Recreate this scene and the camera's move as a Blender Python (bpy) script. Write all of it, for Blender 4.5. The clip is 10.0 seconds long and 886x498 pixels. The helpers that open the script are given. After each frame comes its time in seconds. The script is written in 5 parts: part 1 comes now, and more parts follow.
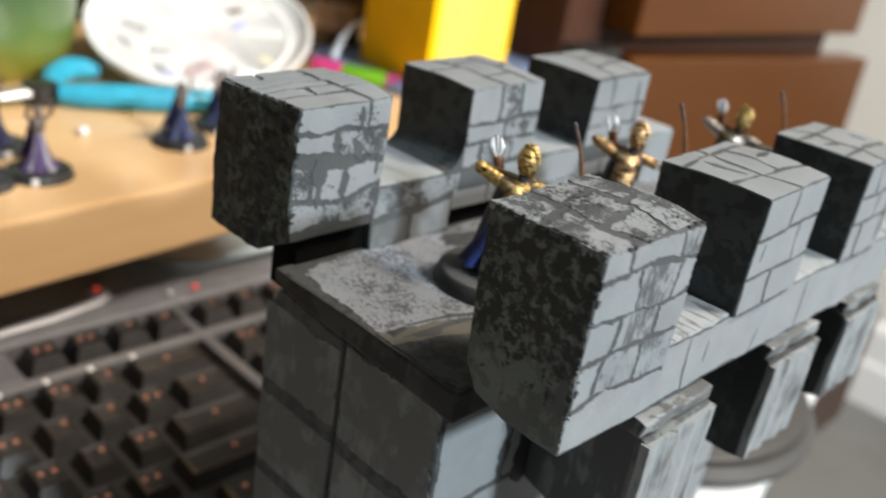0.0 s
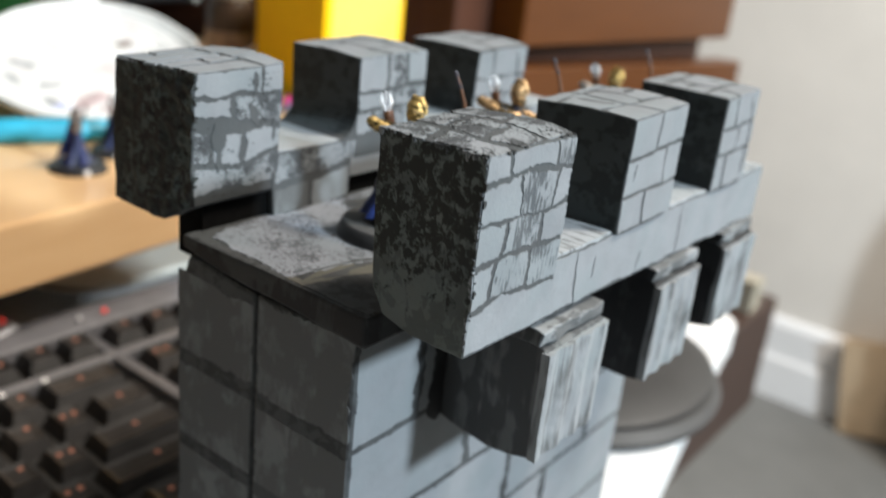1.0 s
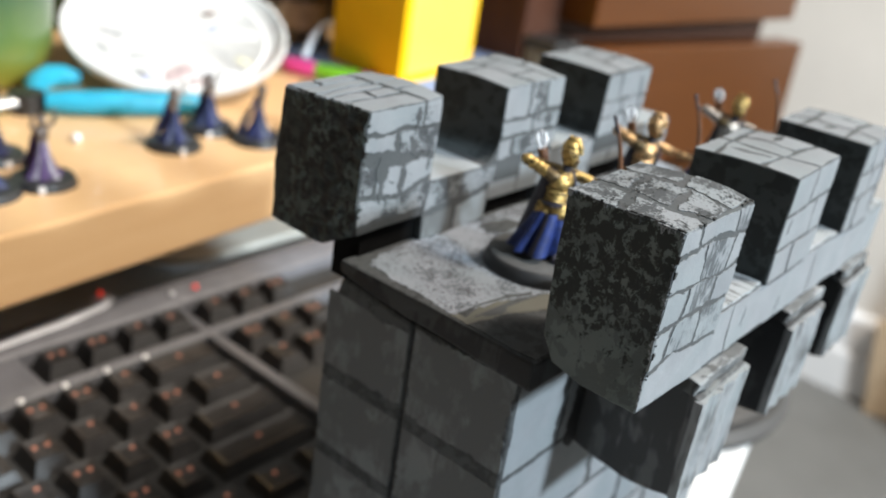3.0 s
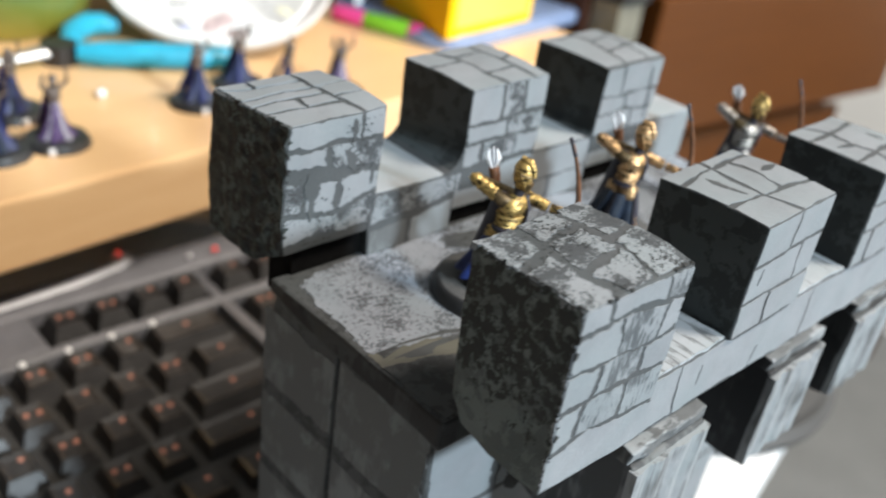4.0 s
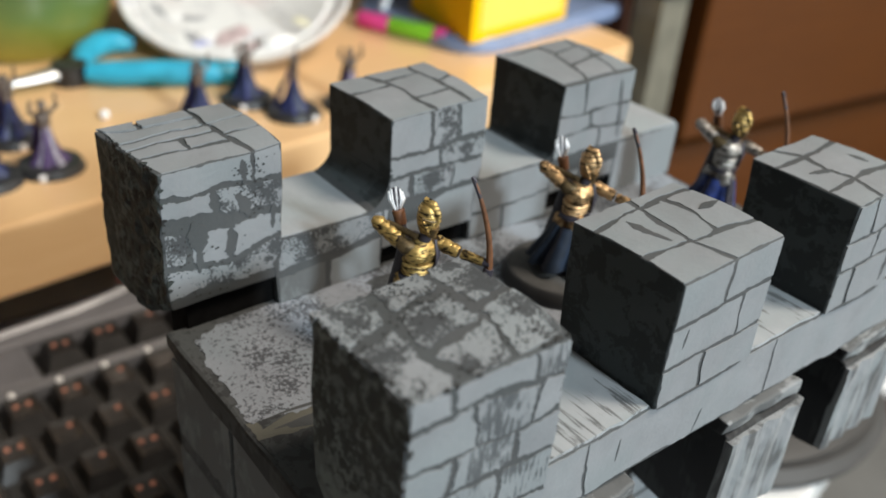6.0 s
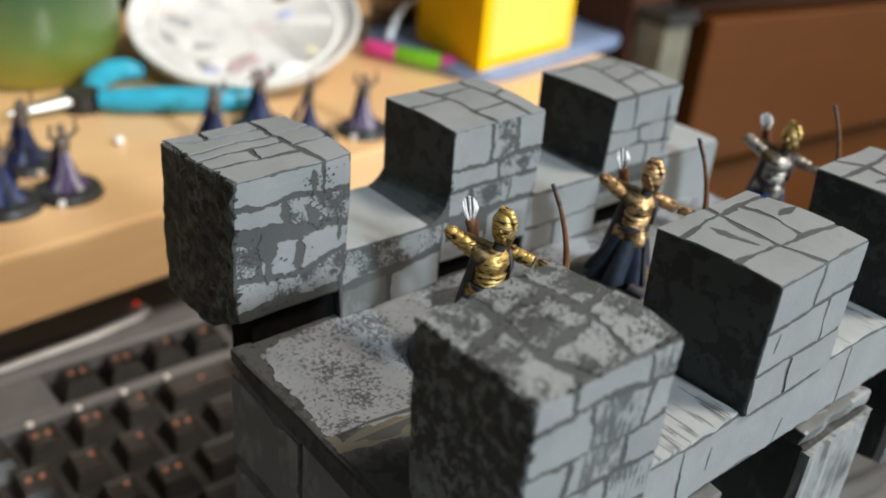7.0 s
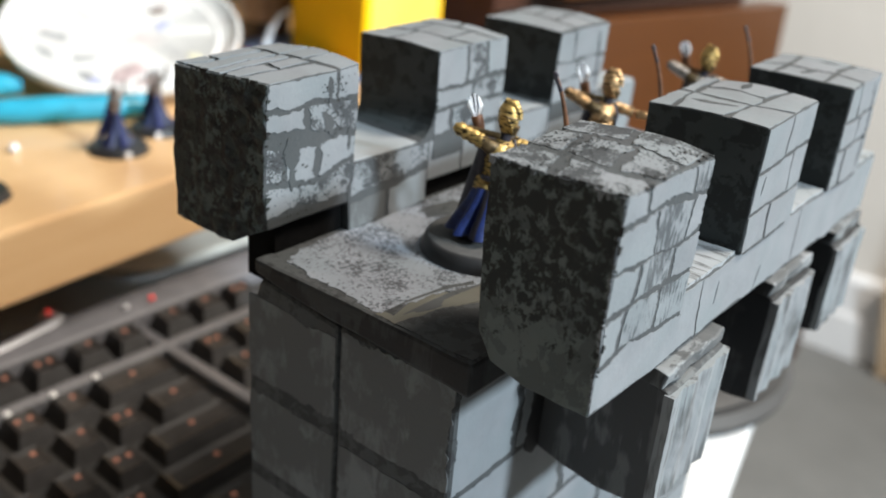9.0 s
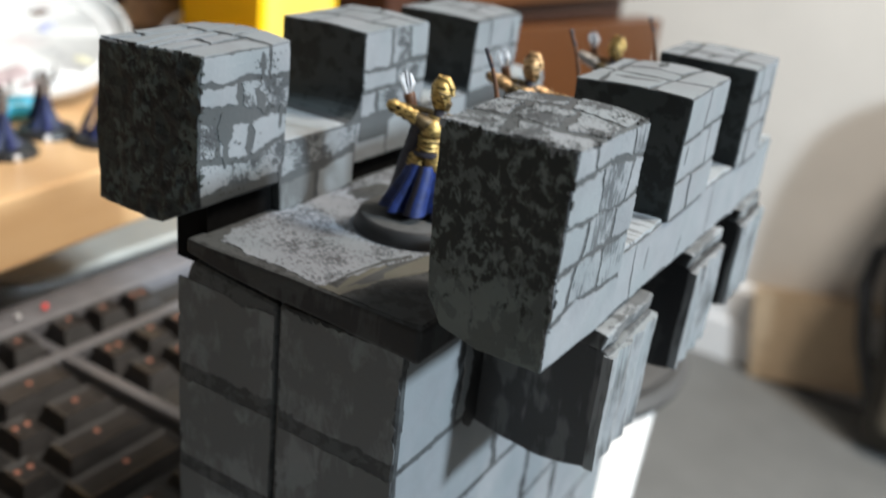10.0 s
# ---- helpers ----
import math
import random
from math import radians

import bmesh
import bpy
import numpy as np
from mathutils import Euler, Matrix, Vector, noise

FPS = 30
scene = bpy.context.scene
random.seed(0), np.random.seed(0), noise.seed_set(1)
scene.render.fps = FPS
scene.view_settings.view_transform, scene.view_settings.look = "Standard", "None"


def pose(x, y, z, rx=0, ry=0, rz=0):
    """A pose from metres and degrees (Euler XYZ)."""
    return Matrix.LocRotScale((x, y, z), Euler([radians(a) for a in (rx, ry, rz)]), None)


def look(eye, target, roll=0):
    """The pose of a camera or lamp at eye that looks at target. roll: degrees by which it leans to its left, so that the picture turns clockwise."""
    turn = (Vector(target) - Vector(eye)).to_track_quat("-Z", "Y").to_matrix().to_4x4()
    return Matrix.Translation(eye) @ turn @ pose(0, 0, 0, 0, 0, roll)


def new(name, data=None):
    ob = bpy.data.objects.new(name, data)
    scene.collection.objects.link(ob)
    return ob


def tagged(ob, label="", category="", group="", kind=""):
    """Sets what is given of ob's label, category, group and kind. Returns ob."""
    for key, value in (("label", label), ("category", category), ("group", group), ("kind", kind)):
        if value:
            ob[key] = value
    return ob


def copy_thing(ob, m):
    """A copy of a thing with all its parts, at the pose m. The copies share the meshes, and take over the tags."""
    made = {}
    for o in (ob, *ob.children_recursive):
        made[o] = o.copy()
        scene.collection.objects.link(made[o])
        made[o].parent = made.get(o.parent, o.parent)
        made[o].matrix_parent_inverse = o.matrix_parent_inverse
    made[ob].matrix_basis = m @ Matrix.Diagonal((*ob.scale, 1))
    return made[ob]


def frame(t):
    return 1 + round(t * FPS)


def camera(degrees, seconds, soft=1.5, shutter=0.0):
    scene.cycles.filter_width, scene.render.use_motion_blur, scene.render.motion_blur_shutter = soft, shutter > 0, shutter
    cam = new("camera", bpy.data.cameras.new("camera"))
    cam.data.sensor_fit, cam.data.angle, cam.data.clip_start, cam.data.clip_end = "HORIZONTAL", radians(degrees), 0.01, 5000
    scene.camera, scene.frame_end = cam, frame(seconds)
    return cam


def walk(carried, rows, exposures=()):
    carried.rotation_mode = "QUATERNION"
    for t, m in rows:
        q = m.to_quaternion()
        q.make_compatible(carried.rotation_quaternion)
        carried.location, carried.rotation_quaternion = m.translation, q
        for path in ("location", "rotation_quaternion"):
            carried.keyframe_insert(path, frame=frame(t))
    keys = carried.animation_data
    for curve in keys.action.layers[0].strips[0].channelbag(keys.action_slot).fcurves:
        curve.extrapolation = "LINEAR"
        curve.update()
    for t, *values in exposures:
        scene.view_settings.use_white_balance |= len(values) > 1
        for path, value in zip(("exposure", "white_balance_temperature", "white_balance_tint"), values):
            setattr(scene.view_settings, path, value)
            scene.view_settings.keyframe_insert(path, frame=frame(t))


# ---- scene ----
cam = camera(52.5, 10.0, 1.75, 0.25)
PATH = [
    (0, (0.0924, -0.0994, 0.2156), (-0.7497, 0.8582, -0.3626), 9.5),
    (0.5, (0.1057, -0.1008, 0.2149), (-0.6860, 0.9065, -0.3500), 8.7),
    (0.7, (0.1025, -0.1044, 0.2129), (-0.6714, 0.9271, -0.3287), 7.7),
    (1, (0.1071, -0.1092, 0.2023), (-0.6580, 0.9506, -0.2989), 6.4),
    (1.2, (0.1090, -0.1104, 0.1890), (-0.6490, 0.9725, -0.2622), 5.2),
    (1.5, (0.1176, -0.1127, 0.1715), (-0.6846, 0.9702, -0.2093), 4),
    (2, (0.1141, -0.1120, 0.1610), (-0.6832, 0.9968, -0.1456), 4),
    (2.2, (0.1075, -0.1170, 0.1645), (-0.6756, 0.9937, -0.1630), 4.5),
    (2.5, (0.0896, -0.1239, 0.1918), (-0.6664, 0.9695, -0.2499), 6.4),
    (2.7, (0.0840, -0.1274, 0.2065), (-0.6643, 0.9415, -0.3003), 8),
    (3.8, (0.0861, -0.1029, 0.2268), (-0.7252, 0.8127, -0.4543), 9.6),
    (4, (0.0896, -0.0882, 0.2317), (-0.7413, 0.8001, -0.4613), 8.9),
    (4.5, (0.0980, -0.0672, 0.2331), (-0.7595, 0.7840, -0.4746), 7.3),
    (5, (0.0980, -0.0609, 0.2366), (-0.7868, 0.7630, -0.4690), 6.3),
    (6.3, (0.0924, -0.0476, 0.2338), (-0.8267, 0.7280, -0.4823), 4.6),
    (6.5, (0.0875, -0.0483, 0.2331), (-0.8323, 0.7364, -0.4718), 4.6),
    (7, (0.0861, -0.0616, 0.2289), (-0.8337, 0.7574, -0.4375), 5),
    (7.5, (0.0882, -0.0693, 0.2247), (-0.8015, 0.8001, -0.4179), 5.5),
    (8, (0.0840, -0.0791, 0.2191), (-0.7623, 0.8477, -0.4011), 5.1),
    (8.2, (0.0830, -0.0841, 0.2130), (-0.7435, 0.8763, -0.3773), 5.3),
    (8.5, (0.0819, -0.0924, 0.2107), (-0.7147, 0.8904, -0.3892), 4.8),
    (9, (0.0819, -0.1001, 0.2079), (-0.6867, 0.9128, -0.3773), 4.9),
    (9.5, (0.0840, -0.1008, 0.2058), (-0.6580, 0.9415, -0.3612), 5.2),
    (9.8, (0.0788, -0.1055, 0.2058), (-0.5998, 0.9898, -0.3389), 6.1),
    (10, (0.0770, -0.1092, 0.2002), (-0.5537, 1.0171, -0.3430), 6.7),
]
cam.data.dof.use_dof = True
cam.data.dof.focus_distance = 0.145
cam.data.dof.aperture_fstop = 15.0
EXPOSURE = ((0.0, -0.18, 6850, 11), (0.5, -0.15, 6750, 11), (1.0, -0.12, 6550, 10), (1.5, -0.13, 6500, 10), (2.0, -0.02, 6450, 9), (2.7, 0.03, 6500, 10), (4.0, -0.02, 6500, 10), (4.5, -0.16, 6550, 10), (5.0, -0.50, 6650, 10),
            (5.4, -0.55, 6750, 10), (6.5, -0.5, 6800, 10), (7.0, -0.5, 6850, 10), (7.5, -0.53, 6800, 10), (8.0, -0.42, 6750, 10), (8.5, -0.27, 6650, 10), (9.0, -0.12, 6550, 10), (9.5, -0.09, 6450, 10), (10.0, -0.17, 6450, 10))
walk(cam, [(t, look(eye, target, roll)) for t, eye, target, roll in PATH], EXPOSURE)

# ---- world and lights ----
world = bpy.data.worlds.new("room_light")
scene.world = world
world.use_nodes = True
wn = world.node_tree.nodes
sky = wn.new("ShaderNodeTexSky")
sky.sky_type = 'NISHITA'
sky.sun_disc = False
sky.sun_elevation = radians(29)
sky.sun_rotation = radians(82)
world.node_tree.links.new(sky.outputs[0], wn["Background"].inputs[0])
wn["Background"].inputs[1].default_value = 0.1


def area_lamp(name, eye, target, size_x, size_y, watts, colour):
    data = bpy.data.lights.new(name, 'AREA')
    data.shape, data.size, data.size_y, data.energy, data.color = 'RECTANGLE', size_x, size_y, watts, colour
    ob = new(name, data)
    ob.matrix_world = look(eye, target)
    return ob


# cool daylight that comes in at the right, 29 degrees above the desk
area_lamp("window_light", (1.93, 0.24, 1.12), (0.0, 0.05, 0.1), 0.22, 0.20, 84, (0.76, 0.90, 1.0))
# warm ceiling fixture over the desk
area_lamp("ceiling_light", (0.72, 0.80, 1.64), (0.2, 0.75, 0.0), 0.4, 0.4, 55, (1.0, 0.91, 0.8))


# ---- materials ----
def nodes_of(name):
    m = bpy.data.materials.new(name)
    m.use_nodes = True
    nt = m.node_tree
    return m, nt, nt.nodes["Principled BSDF"]


def add(nt, kind, **values):
    n = nt.nodes.new(kind)
    for key, value in values.items():
        n.inputs[key].default_value = value
    return n


def place_of(nt):
    return nt.nodes.new("ShaderNodeNewGeometry").outputs["Position"]


def noise_of(nt, scale, detail=4.0, rough=0.6, distort=0.0, stretch=None):
    n = add(nt, "ShaderNodeTexNoise", Scale=scale, Detail=detail, Roughness=rough, Distortion=distort)
    src = place_of(nt)
    if stretch:
        mp = nt.nodes.new("ShaderNodeMapping")
        mp.inputs["Scale"].default_value = stretch
        nt.links.new(src, mp.inputs["Vector"])
        src = mp.outputs[0]
    nt.links.new(src, n.inputs["Vector"])
    return n.outputs["Fac"]


def ramp(nt, fac, *stops):
    r = nt.nodes.new("ShaderNodeValToRGB")
    el = r.color_ramp.elements
    while len(el) < len(stops):
        el.new(0.5)
    for e, (at, c) in zip(el, stops):
        e.position = at
        e.color = (c, c, c, 1) if isinstance(c, (int, float)) else (*c, 1)
    nt.links.new(fac, r.inputs[0])
    return r.outputs[0]


def mixed(nt, fac, a, b, mode='MIX'):
    n = nt.nodes.new("ShaderNodeMix")
    n.data_type, n.blend_type = 'RGBA', mode
    for sock, v in ((n.inputs[0], fac), (n.inputs[6], a), (n.inputs[7], b)):
        if isinstance(v, (int, float)):
            sock.default_value = v
        elif isinstance(v, tuple):
            sock.default_value = (*v, 1)
        else:
            nt.links.new(v, sock)
    return n.outputs[2]


def bumped(nt, bsdf, height, strength, distance):
    b = add(nt, "ShaderNodeBump", Strength=strength, Distance=distance)
    nt.links.new(height, b.inputs["Height"])
    nt.links.new(b.outputs[0], bsdf.inputs["Normal"])


def plain(name, colour, rough=0.5, metal=0.0, vary=0.15, scale=60.0, bump=0.0, spread=0.0005, coat=0.0):
    m, nt, b = nodes_of(name)
    n = noise_of(nt, scale, 5)
    lo = tuple(c * (1 - vary) for c in colour)
    hi = tuple(min(1, c * (1 + vary)) for c in colour)
    nt.links.new(ramp(nt, n, (0.3, lo), (0.7, hi)), b.inputs["Base Color"])
    b.inputs["Roughness"].default_value, b.inputs["Metallic"].default_value = rough, metal
    b.inputs["Coat Weight"].default_value = coat
    if bump:
        bumped(nt, b, noise_of(nt, scale * 4, 6), bump, spread)
    return m


def stone_paint(name, light, dark, cover, grain, seed_shift, streak=None, black=None, cluster=0.55, patch=90, relief=0.0003, soft=0.025, bare=None):
    """Matt acrylic paint on carved foam: a sponged coat over a darker one. cover: share that the light coat leaves bare."""
    m, nt, b = nodes_of(name)
    info = nt.nodes.new("ShaderNodeObjectInfo")
    tint = ramp(nt, info.outputs["Random"], (0.0, tuple(c * 0.95 for c in light)), (1.0, tuple(c * 1.05 for c in light)))
    wash = noise_of(nt, 130 + seed_shift, 3)
    lit = mixed(nt, ramp(nt, wash, (0.35, 0.0), (0.75, 0.5)), tint, tuple(c * 0.72 for c in light))
    drift = ramp(nt, noise_of(nt, 55 + seed_shift, 2), (0.4, 0.0), (0.65, 0.55))
    lit = mixed(nt, drift, lit, (light[0] * 0.89, light[1] * 0.97, light[2] * 0.96))
    big = noise_of(nt, patch + seed_shift, 2, 0.5)
    fine = noise_of(nt, grain, 5, 0.68, 0.4, streak)
    add_n = nt.nodes.new("ShaderNodeMath")
    add_n.operation = 'MULTIPLY_ADD'
    add_n.inputs[1].default_value = cluster
    nt.links.new(big, add_n.inputs[0])
    nt.links.new(fine, add_n.inputs[2])
    speck = ramp(nt, add_n.outputs[0], (cover - soft, 0.0), (cover + soft, 1.0))
    col = mixed(nt, speck, lit, dark)
    if black:
        blot = noise_of(nt, 480, 9, 0.74, 0.3, (1, 1, 0.8))
        if bare:
            # the black coat was dabbed on from the top and thins out towards the foot
            sep = nt.nodes.new("ShaderNodeSeparateXYZ")
            nt.links.new(place_of(nt), sep.inputs[0])
            span = add(nt, "ShaderNodeMapRange")
            for key, value in zip(("From Min", "From Max", "To Min", "To Max"), bare):
                span.inputs[key].default_value = value
            nt.links.new(sep.outputs["Z"], span.inputs["Value"])
            total = nt.nodes.new("ShaderNodeMath")
            nt.links.new(blot, total.inputs[0])
            nt.links.new(span.outputs[0], total.inputs[1])
            blot = total.outputs[0]
        spots = ramp(nt, blot, (0.485, 0.0), (0.525, 1.0))
        col = mixed(nt, spots, col, black)
    nt.links.new(col, b.inputs["Base Color"])
    b.inputs["Roughness"].default_value = 0.75
    b.inputs["Specular IOR Level"].default_value = 0.3
    bumped(nt, b, mixed(nt, 0.5, fine, noise_of(nt, 900, 4)), 0.5, relief)
    return m


LIGHT, DARK = (0.209, 0.220, 0.233), (0.073, 0.080, 0.086)
BRICK_CLEAN = stone_paint("clean_brick_paint", LIGHT, DARK, 1.045, 1500, 17, None, None, 0.95, 110)
BRICK = stone_paint("brick_paint", LIGHT, DARK, 1.025, 1300, 0, None, None, 0.95, 140)
BRICK_WORN = stone_paint("worn_brick_paint", LIGHT, (0.052, 0.056, 0.060), 1.005, 1900, 7, None, None, 0.95, 210, soft=0.03)
BRICK_STREAKED = stone_paint("streaked_brick_paint", LIGHT, DARK, 0.915, 1900, 3, (1, 1, 0.18), None, 0.8, 150, soft=0.04)
# mottled brick paint, darkened to carry the shade of the wall's end
BRICK_SMEAR_SHADED = stone_paint("smeared_shaded_brick_paint", (0.160, 0.168, 0.172), (0.095, 0.099, 0.101), 1.04, 260, 31, (1, 1, 0.5), None, 1.0, 60, 0.0003, 0.2)
GROUT = stone_paint("mortar_paint", (0.064, 0.067, 0.070), (0.095, 0.10, 0.105), 1.05, 1300, 11, None, None, 0.95, 150)
ROUGH_END = stone_paint("sponged_end_paint", (0.110, 0.126, 0.122), (0.073, 0.084, 0.082), 1.0, 420, 5, (1, 1, 0.7), (0.0175, 0.0205, 0.019), 0.95, 110, bare=(0.135, 0.150, -0.16, 0.035))
CRUMBLED = stone_paint("crumbled_end_paint", (0.068, 0.083, 0.078), (0.029, 0.035, 0.033), 0.93, 420, 25, (1, 1, 0.5), (0.014, 0.014, 0.014), 0.95, 150, 0.0012)
LEDGE_PAINT = stone_paint("ledge_paint", (0.29, 0.305, 0.32), (0.15, 0.157, 0.16), 1.03, 600, 27, (0.15, 1, 1), None, 0.95, 120)
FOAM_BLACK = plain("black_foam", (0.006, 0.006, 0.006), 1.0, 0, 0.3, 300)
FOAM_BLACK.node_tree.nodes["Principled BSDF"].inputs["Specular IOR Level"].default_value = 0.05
PITTED = plain("pitted_foam", (0.028, 0.029, 0.029), 0.95, 0, 0.3, 900)
DARK_SIDE = stone_paint("dark_side", (0.068, 0.078, 0.081), (0.038, 0.044, 0.046), 0.78, 300, 9)
BODY = stone_paint("wall_body_paint", (0.062, 0.065, 0.067), (0.036, 0.038, 0.04), 0.8, 400, 13)
FLOOR_PAINT = stone_paint("walkway_paint", (0.235, 0.255, 0.29), (0.066, 0.071, 0.082), 0.82, 1300, 15, soft=0.04)
BARE_TAN = stone_paint("bare_tan_paint", (0.128, 0.121, 0.103), (0.085, 0.081, 0.07), 1.02, 700, 29)
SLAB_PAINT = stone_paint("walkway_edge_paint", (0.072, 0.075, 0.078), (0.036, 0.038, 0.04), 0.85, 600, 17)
SILL_PAINT = stone_paint("sill_paint", (0.30, 0.315, 0.33), (0.11, 0.114, 0.118), 0.85, 700, 21, (0.06, 1, 1))
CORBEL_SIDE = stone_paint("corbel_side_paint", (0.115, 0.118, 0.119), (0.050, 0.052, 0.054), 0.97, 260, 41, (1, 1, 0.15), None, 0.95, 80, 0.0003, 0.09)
# corbel side colour with the deep shade between the corbels put in
CORBEL_SHADED = stone_paint("corbel_shaded_paint", (0.040, 0.041, 0.042), (0.016, 0.016, 0.017), 0.97, 260, 43, (1, 1, 0.15), None, 0.95, 80, 0.0003, 0.09)
CAP_PAINT = stone_paint("corbel_cap_paint", (0.215, 0.223, 0.23), (0.10, 0.103, 0.105), 0.99, 500, 23, (1, 0.4, 1), None, 0.95, 160, soft=0.08)
CORBEL_PAINT = stone_paint("corbel_paint", (0.235, 0.245, 0.255), (0.095, 0.098, 0.10), 0.84, 420, 19, (1, 1, 0.08), soft=0.06)


def armour(name, high, low):
    """Metallic paint over a dark wash that stays in the recesses."""
    m, nt, b = nodes_of(name)
    cut = noise_of(nt, 800, 3, 0.6, 0.6, (0.55, 0.55, 2.4))
    nt.links.new(ramp(nt, cut, (0.40, low), (0.50, high), (0.7, tuple(min(1, c * 1.5) for c in high))), b.inputs["Base Color"])
    b.inputs["Roughness"].default_value, b.inputs["Metallic"].default_value = 0.42, 0.75
    bumped(nt, b, cut, 0.8, 0.0004)
    return m


GOLD = armour("gold_paint", (0.50, 0.34, 0.12), (0.035, 0.024, 0.014))
PALE_GOLD = armour("pale_gold_paint", (0.60, 0.38, 0.19), (0.09, 0.055, 0.028))
BRONZE = plain("dark_gold_paint", (0.13, 0.09, 0.045), 0.45, 0.7, 0.6, 900, 0.4, 0.0002)
BLUE_ROBE = plain("blue_robe_paint", (0.012, 0.026, 0.12), 0.5, 0, 0.6, 500, 0.3, 0.0002)
DEEP_BLUE = plain("deep_blue_paint", (0.012, 0.020, 0.036), 0.55, 0, 0.5, 400)
DARK_CLOTH = plain("dark_cloth_paint", (0.035, 0.03, 0.04), 0.6, 0, 0.4, 500)
WOOD_BOW = plain("bow_wood_paint", (0.13, 0.055, 0.025), 0.5, 0, 0.4, 600)
FLETCHING = plain("fletching_paint", (0.75, 0.76, 0.78), 0.55, 0, 0.25, 1500, 0.6, 0.0003)
BASE_BLACK = plain("base_black", (0.022, 0.022, 0.023), 0.45, 0, 0.25, 300)
BASE_TOP = plain("base_top_grey", (0.060, 0.060, 0.059), 0.7, 0, 0.2, 400, 0.3, 0.0002)
NAVY = plain("navy_robe_paint", (0.014, 0.020, 0.085), 0.55, 0, 0.6, 300, 0.3, 0.0002)
PURPLE = plain("purple_robe_paint", (0.055, 0.028, 0.10), 0.5, 0, 0.4, 400)
PALE_CLOTH = plain("pale_cloth_paint", (0.33, 0.31, 0.36), 0.55, 0, 0.4, 500)
PEWTER = armour("pewter_paint", (0.40, 0.37, 0.34), (0.03, 0.027, 0.027))
SKIN_METAL = armour("brown_armour_paint", (0.24, 0.20, 0.18), (0.025, 0.022, 0.022))
CHIP_WHITE = plain("white_chip", (0.8, 0.8, 0.82), 0.4, 0, 0.05)

KEY_BLACK = plain("key_plastic", (0.0245, 0.0225, 0.022), 0.42, 0, 0.4, 150, 0.3, 0.0003, 0.15)
BOARD_BLACK = plain("keyboard_plastic", (0.034, 0.033, 0.032), 0.5, 0, 0.3, 80, 0.1, 0.0003)
BOARD_GREY = plain("keyboard_grey_plastic", (0.15, 0.148, 0.16), 0.4, 0, 0.15, 80, 0.1, 0.0002)
BOARD_RIM = plain("keyboard_rim_plastic", (0.125, 0.125, 0.135), 0.3, 0, 0.1, 80)
RIM_WHITE = plain("pale_rim_plastic", (0.8, 0.8, 0.84), 0.3, 0, 0.1, 80)


def glow(name, colour, strength):
    m, nt, b = nodes_of(name)
    b.inputs["Base Color"].default_value = (*colour, 1)
    b.inputs["Emission Color"].default_value = (*colour, 1)
    b.inputs["Emission Strength"].default_value = strength
    return m


LEGEND = glow("backlit_legend", (0.36, 0.15, 0.10), 0.34)
GLOW_DOT = glow("glow_dot", (0.8, 0.78, 0.76), 0.25)
RED_LED = glow("red_led", (1.0, 0.06, 0.04), 0.5)


def wood_material(name, light, dark, axis, rough=0.35, coat=0.2, shine=0.5):
    m, nt, b = nodes_of(name)
    st = [26.0, 26.0, 26.0]
    st["xyz".index(axis)] = 1.6
    grain = noise_of(nt, 7.0, 7, 0.62, 1.2, tuple(st))
    broad = noise_of(nt, 9.0, 2)
    col = mixed(nt, ramp(nt, broad, (0.3, 0.0), (0.7, 0.35)), ramp(nt, grain, (0.28, dark), (0.72, light)), light)
    nt.links.new(col, b.inputs["Base Color"])
    b.inputs["Roughness"].default_value = rough
    b.inputs["Coat Weight"].default_value = coat
    b.inputs["Specular IOR Level"].default_value = shine
    bumped(nt, b, grain, 0.06, 0.0004)
    return m


BEECH = wood_material("beech_laminate", (0.74, 0.48, 0.25), (0.68, 0.42, 0.21), 'y')
MAHOGANY = wood_material("red_brown_veneer", (0.098, 0.032, 0.0075), (0.072, 0.023, 0.0052), 'y', 0.3, 0.0, 0.14)
MAHOGANY_DARK = wood_material("dark_brown_veneer", (0.075, 0.03, 0.017), (0.048, 0.019, 0.012), 'z', 0.55, 0.0, 0.2)
DRAWER_DARK = wood_material("dark_drawer_veneer", (0.05, 0.027, 0.02), (0.035, 0.019, 0.014), 'z', 0.5, 0.05)
WHITE_BOARD = plain("white_melamine", (0.68, 0.68, 0.68), 0.35, 0, 0.03, 20)
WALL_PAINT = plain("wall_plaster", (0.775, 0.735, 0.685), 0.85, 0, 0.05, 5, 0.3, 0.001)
# far darker than the back wall, so that little light bounces back
LOW_BOUNCE = plain("low_bounce_plaster", (0.12, 0.11, 0.1), 0.85, 0, 0.06, 5, 0.3, 0.001)
CEILING_PAINT = plain("ceiling_plaster", (0.4, 0.39, 0.37), 0.9, 0, 0.03, 5)
FLOOR_GREY = plain("grey_floor_vinyl", (0.17, 0.17, 0.165), 0.6, 0, 0.08, 12, 0.1, 0.001)
SKIRTING = plain("white_gloss_paint", (0.88, 0.88, 0.89), 0.4, 0, 0.04, 10)
CARDBOARD = plain("cardboard", (0.55, 0.41, 0.27), 0.8, 0, 0.1, 40, 0.2, 0.0008)
BLACK_PLASTIC = plain("black_plastic", (0.016, 0.016, 0.017), 0.4, 0, 0.3, 30)
DISC_GREY = plain("dark_grey_plastic", (0.022, 0.0215, 0.0215), 0.6, 0, 0.15, 60, 0.1, 0.0003)
